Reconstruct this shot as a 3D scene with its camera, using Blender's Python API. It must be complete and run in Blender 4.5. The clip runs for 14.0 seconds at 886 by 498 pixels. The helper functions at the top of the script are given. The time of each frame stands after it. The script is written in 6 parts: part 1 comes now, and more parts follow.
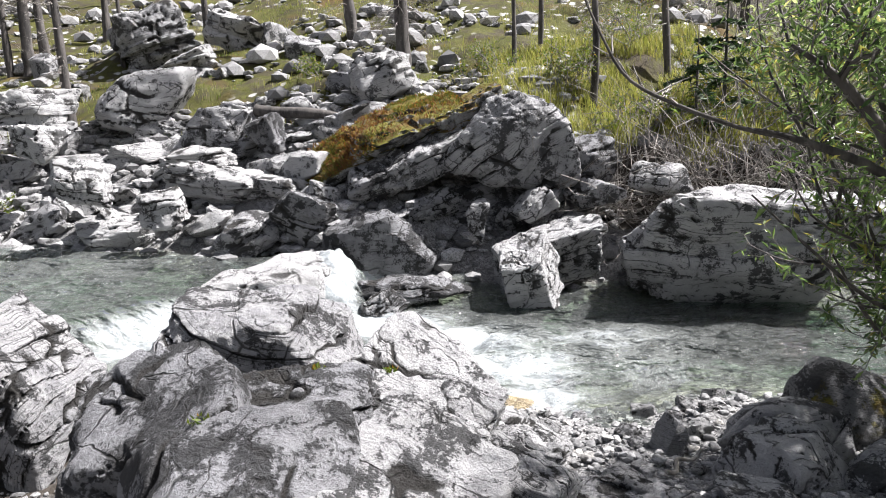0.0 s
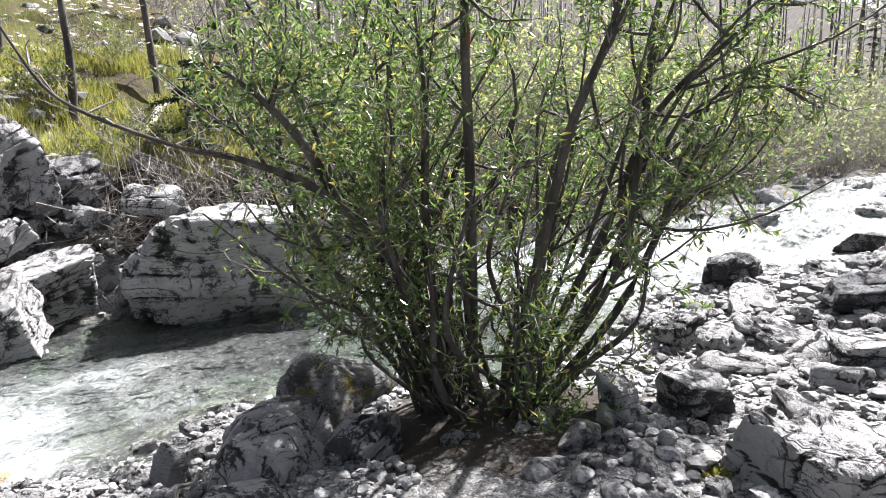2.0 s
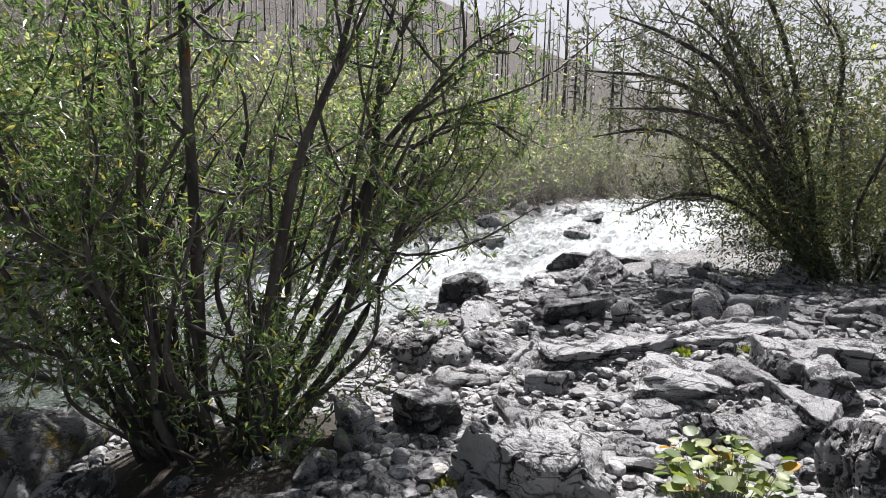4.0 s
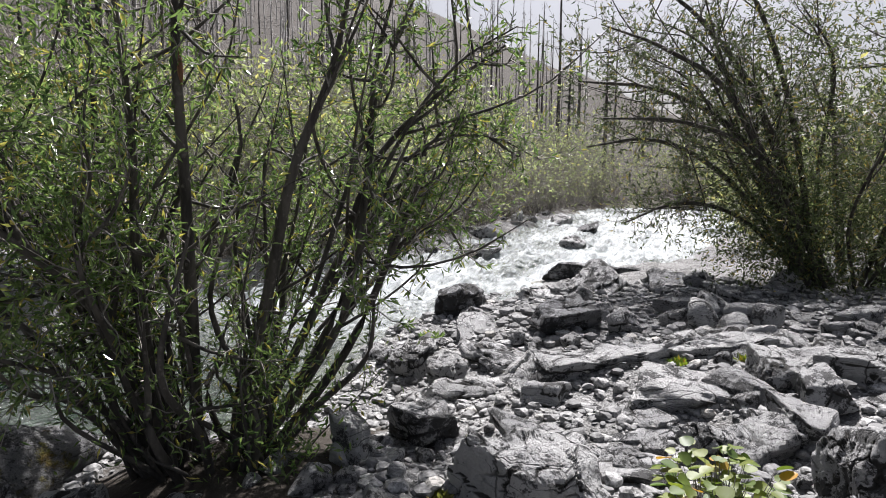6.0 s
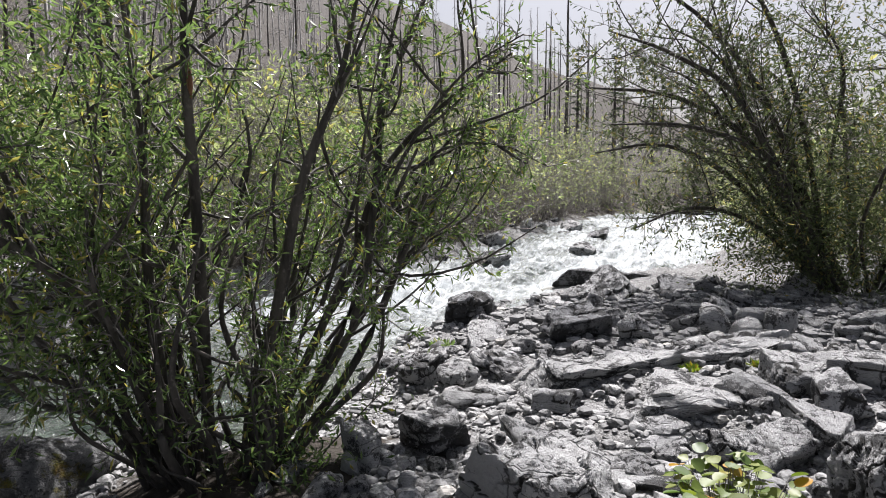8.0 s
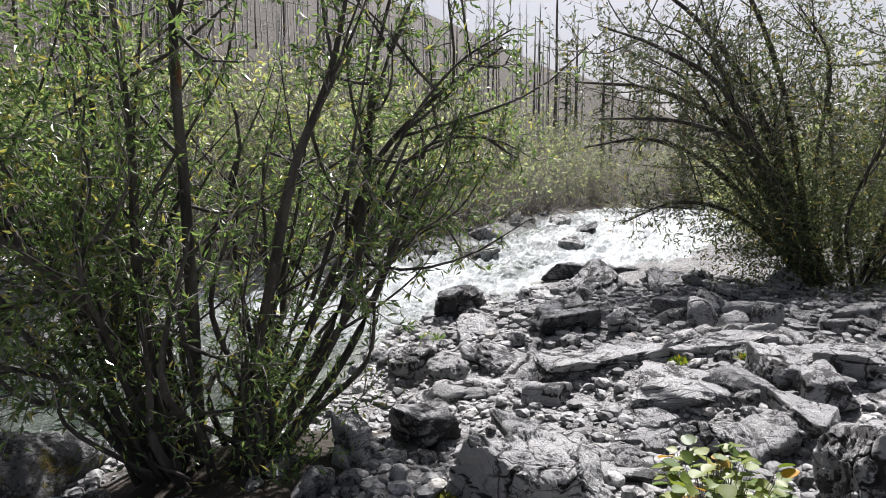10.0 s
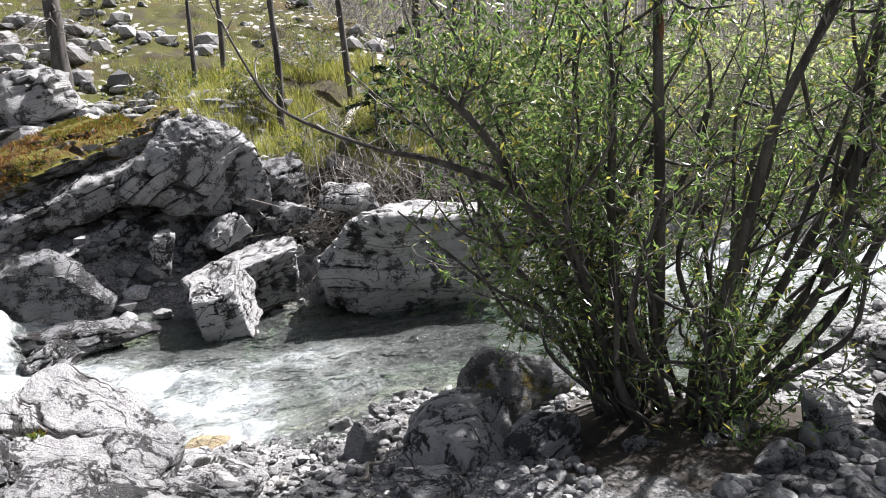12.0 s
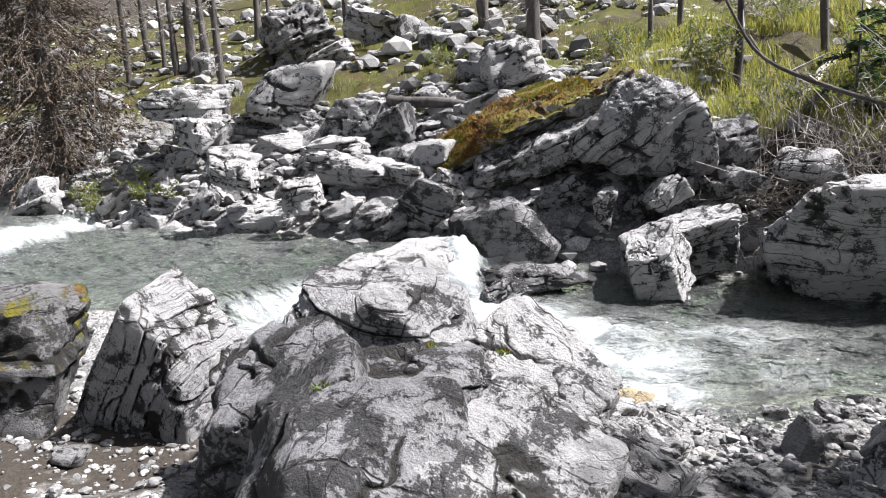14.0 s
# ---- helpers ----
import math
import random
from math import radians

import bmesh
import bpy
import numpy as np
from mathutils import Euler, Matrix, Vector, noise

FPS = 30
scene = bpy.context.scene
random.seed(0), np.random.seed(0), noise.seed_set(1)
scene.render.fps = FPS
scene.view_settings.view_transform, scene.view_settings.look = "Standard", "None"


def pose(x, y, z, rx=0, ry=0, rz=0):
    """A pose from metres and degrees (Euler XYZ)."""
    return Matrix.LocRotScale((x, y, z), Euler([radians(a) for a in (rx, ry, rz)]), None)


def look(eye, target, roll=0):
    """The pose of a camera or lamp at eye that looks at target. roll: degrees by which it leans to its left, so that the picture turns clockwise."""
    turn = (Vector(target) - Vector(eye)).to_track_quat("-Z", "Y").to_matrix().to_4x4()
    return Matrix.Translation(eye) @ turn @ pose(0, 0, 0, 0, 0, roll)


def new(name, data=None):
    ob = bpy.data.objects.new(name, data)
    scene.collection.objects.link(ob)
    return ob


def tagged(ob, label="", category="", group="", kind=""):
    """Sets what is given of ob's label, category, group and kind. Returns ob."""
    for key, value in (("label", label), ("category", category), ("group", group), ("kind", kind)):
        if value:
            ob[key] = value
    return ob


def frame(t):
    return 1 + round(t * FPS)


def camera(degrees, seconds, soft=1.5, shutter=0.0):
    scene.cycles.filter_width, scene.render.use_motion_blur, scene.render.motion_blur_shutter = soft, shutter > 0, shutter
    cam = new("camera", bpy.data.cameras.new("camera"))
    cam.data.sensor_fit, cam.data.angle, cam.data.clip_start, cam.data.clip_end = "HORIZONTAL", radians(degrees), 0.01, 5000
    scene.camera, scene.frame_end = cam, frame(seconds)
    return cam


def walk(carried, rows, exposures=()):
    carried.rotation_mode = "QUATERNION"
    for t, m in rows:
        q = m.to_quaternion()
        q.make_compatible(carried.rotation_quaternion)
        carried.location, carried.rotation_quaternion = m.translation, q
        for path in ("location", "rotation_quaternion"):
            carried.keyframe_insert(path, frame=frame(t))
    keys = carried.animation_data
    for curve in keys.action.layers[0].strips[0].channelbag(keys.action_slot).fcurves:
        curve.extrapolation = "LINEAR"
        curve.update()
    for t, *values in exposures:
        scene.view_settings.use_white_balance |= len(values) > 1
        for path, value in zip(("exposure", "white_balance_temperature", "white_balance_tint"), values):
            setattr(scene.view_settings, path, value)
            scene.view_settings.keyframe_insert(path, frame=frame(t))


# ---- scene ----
cam = camera(68.0, 14.0, soft=1.0)
METRES, EYE, TILT, LEAN, TURN = 0.8, 2.1, -11.0, 2.0, 0.0
ROWS = [
    (0.0, 0.0, 0.0, 0.0, 0.0, 0.0, -0.0),
    (0.5, 0.0825, -0.0018, -0.0106, -4.66, 0.24, 1.85),
    (1.0, 0.1868, -0.0219, -0.0215, -16.68, 0.04, 3.52),
    (1.5, 0.2684, -0.0523, -0.0109, -26.35, 0.21, 5.82),
    (2.0, 0.3322, -0.1026, -0.0227, -39.67, -0.58, 6.69),
    (2.5, 0.366, -0.1401, -0.0218, -50.87, -1.76, 5.93),
    (3.0, 0.4138, -0.1629, -0.0222, -58.83, -2.71, 6.77),
    (5.5, 0.4443, -0.1948, -0.0117, -61.6, -0.34, 8.03),
    (6.0, 0.446, -0.1997, -0.0136, -61.53, -0.33, 8.13),
    (6.5, 0.4465, -0.2029, -0.0126, -61.4, -0.03, 8.46),
    (7.0, 0.4438, -0.2053, -0.0125, -61.07, 0.18, 8.35),
    (7.5, 0.442, -0.2077, -0.0136, -60.87, 0.37, 8.56),
    (8.0, 0.4424, -0.21, -0.0133, -60.66, 0.48, 8.8),
    (8.5, 0.4446, -0.218, -0.0163, -61.04, 0.29, 8.92),
    (8.7, 0.4442, -0.2166, -0.016, -62.75, -0.12, 8.95),
    (10.8, 0.4005, -0.172, -0.0095, -58.1, -0.4, 8.25),
    (11.0, 0.3857, -0.1602, -0.0087, -51.99, -0.33, 8.05),
    (11.5, 0.3288, -0.1097, -0.0006, -38.68, 0.53, 7.48),
    (12.0, 0.2611, -0.0931, -0.0035, -24.57, 0.69, 5.5),
    (12.5, 0.2183, -0.0605, -0.0205, -13.55, -0.35, 3.04),
    (13.0, 0.1646, -0.0366, -0.0265, -3.12, -0.85, 1.12),
    (13.5, 0.1137, -0.0291, -0.0293, 5.26, -0.87, -0.28),
    (14.0, 0.0921, -0.0408, -0.03, 11.25, -1.06, -1.16),
]
walk(cam, [(t, pose(0, 0, EYE, TILT, LEAN, TURN) @ pose(METRES * x, METRES * y, METRES * z, 90 + pitch, roll, yaw)) for t, x, y, z, yaw, pitch, roll in ROWS],
     exposures=[(t, e, 6250, 15) for t, e in ((0.0, 1.55), (1.0, 1.75), (2.0, 1.9), (2.5, 1.85), (3.0, 1.6), (5.5, 1.08), (8.5, 1.12), (11.0, 1.15), (12.0, 1.52), (13.0, 1.7), (14.0, 1.5))])

# ---- world, sun ----
SUN_AZ, SUN_EL = 77.0, 54.0          # degrees clockwise from +y, and above the horizon
world = bpy.data.worlds.new("world")
scene.world = world
world.use_nodes = True
wn = world.node_tree.nodes
sky = wn.new("ShaderNodeTexSky")
sky.sky_type = "NISHITA"
sky.sun_disc = False
sky.sun_elevation, sky.sun_rotation = radians(SUN_EL), radians(SUN_AZ)
sky.dust_density, sky.air_density = 4.0, 1.0
wn["Background"].inputs["Strength"].default_value = 0.046
haze = wn.new("ShaderNodeHueSaturation")          # thin white haze over the blue
haze.inputs["Saturation"].default_value = 0.45
world.node_tree.links.new(sky.outputs[0], haze.inputs["Color"])
world.node_tree.links.new(haze.outputs[0], wn["Background"].inputs[0])
sun_data = bpy.data.lights.new("sun", "SUN")
sun_data.energy, sun_data.angle, sun_data.color = 5.0, radians(1.2), (1.0, 0.97, 0.92)
sun = new("sun", sun_data)
sun.matrix_world = look((0, 0, 0), (-math.sin(radians(SUN_AZ)) * math.cos(radians(SUN_EL)), -math.cos(radians(SUN_AZ)) * math.cos(radians(SUN_EL)), -math.sin(radians(SUN_EL))))
sun.location = (20, 5, 20)


# ---- number tools ----
def hashed(ix, iy, iz, seed):
    h = (ix.astype(np.int64) * 374761393 + iy.astype(np.int64) * 668265263 + iz.astype(np.int64) * 2147483647 + seed * 974711) & 0xFFFFFFFF
    h = ((h ^ (h >> 13)) * 1274126177) & 0xFFFFFFFF
    h = ((h ^ (h >> 16)) * 2246822519) & 0xFFFFFFFF
    return ((h ^ (h >> 15)) & 0xFFFF) / 65535.0


def vnoise(p, seed=0):
    """Smooth value noise, -1 to 1, at points p (n x 3)."""
    i = np.floor(p)
    f = p - i
    u = f * f * (3 - 2 * f)
    i = i.astype(np.int64)
    out = 0
    for a in (0, 1):
        for b in (0, 1):
            for c in (0, 1):
                wgt = (u[:, 0] if a else 1 - u[:, 0]) * (u[:, 1] if b else 1 - u[:, 1]) * (u[:, 2] if c else 1 - u[:, 2])
                out = out + wgt * hashed(i[:, 0] + a, i[:, 1] + b, i[:, 2] + c, seed)
    return out * 2 - 1


def fbm(p, octaves=4, seed=0, gain=0.5):
    out, amp = 0, 1.0
    for k in range(octaves):
        out = out + amp * vnoise(p * 2.03 ** k, seed + 17 * k)
        amp *= gain
    return out


def smooth(a, b, v):
    u = np.clip((v - a) / (b - a), 0, 1)
    return u * u * (3 - 2 * u)


# ---- the lie of the land ----
RIVER_X = [-60, -12, -8, -5, -3.5, -2.5, -1.5, -0.8, 0, 0.65, 1.3, 1.8, 2.6, 3.3, 4.3, 5.2, 6.6, 8.0, 9.7, 12.5, 15.5, 25, 36, 42, 46, 52, 70, 150]
RIVER_NEAR = [6, 6.5, 5.6, 5.0, 5.0, 4.8, 4.6, 4.6, 4.7, 4.35, 4.3, 4.6, 4.6, 4.0, 3.2, 3.5, 3.9, 4.2, 3.8, 4.0, 2.1, 1.8, 0.5, -3, -9, -20, -46, -120]
RIVER_FAR = [14, 12, 10.4, 9.6, 9.1, 8.8, 8.5, 8.3, 8.25, 8.3, 8.4, 8.4, 8.3, 8.2, 8.0, 7.9, 7.9, 8.2, 8.3, 8.2, 8.0, 9.0, 10.2, 9.0, 4.0, -8, -34, -108]


def water_level(x, y):
    d = ((x + 3.5) - (y - 5.6)) * 0.707
    z = 0.45 * (1 - smooth(-0.12, 0.22, d)) + 0.13 * smooth(-0.12, 0.22, d) * (1 - smooth(0.3, 2.0, d))
    z = z + 0.22 * smooth(-8.3, -8.9, x + 0.25 * np.sin(y * 2.0)) + 0.02 * np.clip(-9 - x, 0, 60)
    return z - 0.012 * np.clip(x - 5, 0, 60)


def ground_height(x, y):
    """Height of the ground, without stones."""
    near, far = np.interp(x, RIVER_X, RIVER_NEAR), np.interp(x, RIVER_X, RIVER_FAR)
    p = np.stack([x, y, np.zeros_like(x)], 1)
    wob = 0.22 * vnoise(p * 1.3, 3) + 0.1 * vnoise(p * 3.1, 4)
    near, far = near + wob, far + wob
    wl = water_level(x, y)
    s_near, s_far = near - y, y - far
    inside = np.clip(np.minimum(-s_near, -s_far), 0, 3)
    bed = wl + 0.03 - np.interp(inside, [0, 0.3, 1.0, 2.0, 3.0], [0, 0.12, 0.32, 0.42, 0.45])
    bank_near = np.interp(s_near, [-1, 0, 0.5, 1.2, 2.5, 4.0, 10, 40, 150, 600], [0, 0.03, 0.14, 0.3, 0.46, 0.55, 0.7, 3, 16, 90])
    lift = smooth(0, 1.0, s_near)
    bank_near = bank_near + wl * (1 - 0.45 * lift * smooth(-0.5, -3, x))
    steep = np.interp(s_far, [-1, 0, 0.25, 0.8, 1.6, 3, 5, 10, 20, 60, 200, 600], [0, 0.03, 0.22, 0.5, 0.95, 1.62, 2.4, 4.2, 8.2, 27, 90, 240])
    gentle = np.interp(s_far, [-1, 0, 0.4, 1.5, 4, 10, 30, 80, 200, 600], [0, 0.03, 0.2, 0.5, 0.9, 2.2, 8.5, 28, 62, 200])
    terrace = np.interp(s_far, [-1, 0, 0.5, 1.2, 1.6, 2.5, 4, 6, 10, 20, 60, 200, 600], [0, 0.05, 0.5, 0.85, 1.6, 1.85, 2.3, 3.0, 4.2, 8.0, 27, 90, 240])
    kx = smooth(0.0, 1.5, x)
    bank_far = steep * (1 - kx) + terrace * kx
    kd = smooth(5.5, 12, x)
    bank_far = wl + bank_far * (1 - kd) + gentle * kd
    beyond = np.interp(s_far, [-1, 0, 0.5, 2, 10, 40, 120, 600], [0, 0.03, 0.5, 0.8, 1.3, 3.0, 9, 60]) + np.interp(y, [-900, 13, 25, 60, 200, 900], [0, 0, 2, 12, 60, 300])
    kb = smooth(36, 44, x)
    bank_far = bank_far * (1 - kb) + (wl + beyond) * kb
    z = np.where(s_near > 0, bank_near, np.where(s_far > 0, bank_far, bed))
    away = np.clip(np.maximum(s_near, s_far), 0, 60)
    rough = smooth(0.0, 1.0, away)
    z = z + rough * (0.10 * fbm(p * 0.9, 4, 7)) + rough * smooth(3, 12, s_far) * (0.35 * fbm(p * 0.35, 3, 9))
    z = z + 0.025 * fbm(p * 6.0, 2, 11)
    far_off = np.hypot(x, y)
    return z + smooth(60, 300, far_off) * 6 * fbm(p * 0.02, 3, 12)


def ground_at(x, y):
    return float(ground_height(np.array([float(x)]), np.array([float(y)]))[0])


# ---- material tools ----
def material(name):
    m = bpy.data.materials.new(name)
    m.use_nodes = True
    t = m.node_tree
    return m, t, t.nodes["Principled BSDF"]


def node(t, kind, ins=None, **props):
    n = t.nodes.new(kind)
    for k, v in props.items():
        setattr(n, k, v)
    for k, v in (ins or {}).items():
        if isinstance(v, bpy.types.NodeSocket):
            t.links.new(v, n.inputs[k])
        else:
            n.inputs[k].default_value = v
    return n


def ramp(t, fac, stops):
    r = t.nodes.new("ShaderNodeValToRGB")
    t.links.new(fac, r.inputs[0])
    e = r.color_ramp.elements
    while len(e) < len(stops):
        e.new(0.5)
    for el, (pos, c) in zip(e, stops):
        el.position = pos
        el.color = (c, c, c, 1) if isinstance(c, (int, float)) else (*c, 1)
    return r.outputs[0]


def mix(t, fac, a, b, mode="MIX"):
    n = t.nodes.new("ShaderNodeMix")
    n.data_type, n.blend_type = "RGBA", mode
    for sock, v in ((n.inputs[0], fac), (n.inputs[6], a), (n.inputs[7], b)):
        if isinstance(v, bpy.types.NodeSocket):
            t.links.new(v, sock)
        else:
            sock.default_value = v if isinstance(v, float) else (*v, 1)
    return n.outputs[2]


def maths(t, op, a, b=0.0, clamp=False):
    n = t.nodes.new("ShaderNodeMath")
    n.operation, n.use_clamp = op, clamp
    for sock, v in ((n.inputs[0], a), (n.inputs[1], b)):
        if isinstance(v, bpy.types.NodeSocket):
            t.links.new(v, sock)
        else:
            sock.default_value = v
    return n.outputs[0]


def shifted_coords(t, per_object=True):
    """Object coordinates, moved by a random amount for each object."""
    co = node(t, "ShaderNodeTexCoord").outputs["Object"]
    if not per_object:
        return co
    rnd = node(t, "ShaderNodeObjectInfo").outputs["Random"]
    off = node(t, "ShaderNodeVectorMath", {0: (37.0, 91.0, 53.0)}, operation="SCALE")
    t.links.new(rnd, off.inputs["Scale"])
    return node(t, "ShaderNodeVectorMath", {0: co, 1: off.outputs[0]}, operation="ADD").outputs[0]


def noise_tex(t, co, scale, detail=4, rough=0.55, squash=None):
    if squash:
        co = node(t, "ShaderNodeMapping", {0: co, 3: squash}).outputs[0]
    return node(t, "ShaderNodeTexNoise", {"Vector": co, "Scale": scale, "Detail": detail, "Roughness": rough}).outputs[0]


def rock_material(name, pale, grey, lichen, cracks=0.7, moss=0.0, wet=0.0):
    """Limestone: pale and grey patches, black speckled crust, cracks along and across the beds, soil and painted shade
    in the joints.
    """
    m, t, bsdf = material(name)
    co = shifted_coords(t)
    big = noise_tex(t, co, 1.5, 4, 0.6)
    mid = noise_tex(t, co, 8.5, 5, 0.72)
    fine = noise_tex(t, co, 52.0, 5, 0.75)
    grain = noise_tex(t, co, 150.0, 2, 0.6)
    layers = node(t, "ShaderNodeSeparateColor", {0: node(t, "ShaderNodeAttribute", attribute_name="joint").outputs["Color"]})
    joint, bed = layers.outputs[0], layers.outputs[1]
    col = mix(t, ramp(t, maths(t, "ADD", maths(t, "MULTIPLY", big, 0.55), maths(t, "MULTIPLY", mid, 0.45)), [(0.43, 0.0), (0.57, 1.0)]), pale, grey)
    col = mix(t, 0.5, col, mix(t, noise_tex(t, co, 3.1, 3), (0.72, 0.73, 0.76), (1.3, 1.28, 1.24)), "MULTIPLY")
    # black crust in broken, speckled patches
    patch = noise_tex(t, co, 3.7, 5, 0.6)
    crust = maths(t, "ADD", maths(t, "MULTIPLY", maths(t, "SUBTRACT", mid, 0.5), 1.1), maths(t, "MULTIPLY", maths(t, "SUBTRACT", patch, 0.5), 1.7))
    crust = maths(t, "ADD", crust, maths(t, "MULTIPLY", maths(t, "SUBTRACT", fine, 0.5), 1.0))
    crust = maths(t, "ADD", crust, maths(t, "MULTIPLY", joint, 0.25))
    col = mix(t, ramp(t, maths(t, "ADD", crust, 0.5), [(lichen, 0.0), (lichen + 0.09, 0.88)]), col, (0.022, 0.022, 0.022))
    # thin cracks that follow the beds, and a few that cut across them
    wave = maths(t, "ABSOLUTE", maths(t, "SINE", maths(t, "ADD", maths(t, "MULTIPLY", bed, 6.28), maths(t, "MULTIPLY", mid, 1.5))))
    line = ramp(t, maths(t, "ADD", wave, maths(t, "MULTIPLY", maths(t, "SUBTRACT", fine, 0.5), 0.35)), [(0.03, 1.0), (0.13, 0.0)])
    line = maths(t, "MULTIPLY", line, ramp(t, noise_tex(t, co, 2.6, 4, 0.65), [(0.47, 0.0), (0.55, 1.0)]))
    wave = maths(t, "ABSOLUTE", maths(t, "SINE", maths(t, "ADD", maths(t, "MULTIPLY", bed, 17.0), maths(t, "MULTIPLY", mid, 2.2))))
    thin = ramp(t, maths(t, "ADD", wave, maths(t, "MULTIPLY", maths(t, "SUBTRACT", fine, 0.5), 0.5)), [(0.05, 1.0), (0.2, 0.0)])
    thin = maths(t, "MULTIPLY", thin, ramp(t, noise_tex(t, co, 4.4, 4, 0.65), [(0.5, 0.0), (0.57, 0.9)]))
    line = maths(t, "MAXIMUM", line, thin)
    wob = node(t, "ShaderNodeVectorMath", {0: co, 1: node(t, "ShaderNodeVectorMath", {0: node(t, "ShaderNodeTexNoise", {"Vector": co, "Scale": 5.0, "Detail": 4.0}).outputs[1], 1: (0.12, 0.12, 0.12)}, operation="MULTIPLY").outputs[0]}, operation="ADD").outputs[0]
    cell = node(t, "ShaderNodeTexVoronoi", {"Vector": wob, "Scale": 2.6}, feature="DISTANCE_TO_EDGE").outputs["Distance"]
    split = maths(t, "MULTIPLY", ramp(t, cell, [(0.006, 1.0), (0.02, 0.0)]), ramp(t, noise_tex(t, co, 1.9, 3), [(0.5, 0.0), (0.58, 0.9)]))
    line = maths(t, "MAXIMUM", line, split)
    col = mix(t, maths(t, "MULTIPLY", line, cracks), col, (0.03, 0.029, 0.027))
    # joints painted dark: soil together with the shade of a crevice
    soil_shade = ramp(t, maths(t, "ADD", joint, maths(t, "MULTIPLY", maths(t, "SUBTRACT", mid, 0.5), 0.7)), [(0.35, 0.0), (0.72, 0.92)])
    col = mix(t, soil_shade, col, (0.024, 0.022, 0.019))
    col = mix(t, 0.6, col, mix(t, maths(t, "ADD", maths(t, "MULTIPLY", fine, 0.5), maths(t, "MULTIPLY", grain, 0.5)), (0.5, 0.5, 0.5), (1.5, 1.5, 1.5)), "MULTIPLY")
    if moss:
        up = node(t, "ShaderNodeSeparateXYZ", {0: node(t, "ShaderNodeNewGeometry").outputs["Normal"]}).outputs[2]
        mask = maths(t, "MULTIPLY", ramp(t, up, [(0.2, 0.0), (0.55, 1.0)]), ramp(t, maths(t, "ADD", big, maths(t, "MULTIPLY", maths(t, "SUBTRACT", mid, 0.5), 0.7)), [(0.62 - moss * 0.3, 0.0), (0.72 - moss * 0.3, 1.0)]))
        green = mix(t, mid, (0.05, 0.06, 0.006), (0.25, 0.22, 0.02))
        rust = mix(t, fine, (0.09, 0.035, 0.012), (0.25, 0.10, 0.03))
        green = mix(t, ramp(t, noise_tex(t, co, 2.2, 7, 0.75), [(0.46, 0.0), (0.62, 0.85)]), green, rust)
        green = mix(t, ramp(t, fine, [(0.45, 0.0), (0.7, 0.6)]), green, (0.03, 0.035, 0.01))
        col = mix(t, mask, col, green)
    t.links.new(col, bsdf.inputs["Base Color"])
    bsdf.inputs["Roughness"].default_value = 0.8 - 0.55 * wet
    bsdf.inputs["Specular IOR Level"].default_value = 0.3 + 0.25 * wet
    h = maths(t, "ADD", maths(t, "MULTIPLY", fine, 0.75), maths(t, "MULTIPLY", mid, 1.0))
    h = maths(t, "ADD", h, maths(t, "MULTIPLY", grain, 0.12))
    h = maths(t, "SUBTRACT", h, maths(t, "MULTIPLY", line, 0.8))
    bump = node(t, "ShaderNodeBump", {"Height": h, "Strength": 1.0, "Distance": 0.05})
    t.links.new(bump.outputs[0], bsdf.inputs["Normal"])
    return m


ROCK_PALE = rock_material("pale limestone", (0.44, 0.439, 0.435), (0.34, 0.34, 0.339), 0.600, 0.9)
ROCK_FIELD = rock_material("bleached limestone", (0.48, 0.478, 0.472), (0.39, 0.389, 0.384), 0.630, 0.85)
ROCK_MID = rock_material("grey limestone", (0.40, 0.399, 0.398), (0.28, 0.281, 0.286), 0.540, 0.9)
ROCK_DARK = rock_material("dark crusted limestone", (0.27, 0.272, 0.279), (0.165, 0.166, 0.171), 0.475, 0.9)
ROCK_MOSS = rock_material("mossy limestone", (0.36, 0.36, 0.35), (0.18, 0.18, 0.18), 0.480, 0.8, moss=1.0)
ROCK_SPECK = rock_material("rock with patches of moss", (0.2, 0.2, 0.2), (0.1, 0.1, 0.1), 0.470, 0.8, moss=0.35)
ROCK_WET = rock_material("wet pale rock", (0.48, 0.478, 0.472), (0.40, 0.398, 0.393), 0.720, 0.3, wet=0.6)
ROCK_TAN = rock_material("tan submerged rock", (0.56, 0.46, 0.27), (0.38, 0.31, 0.2), 0.700, 0.4, wet=0.7)


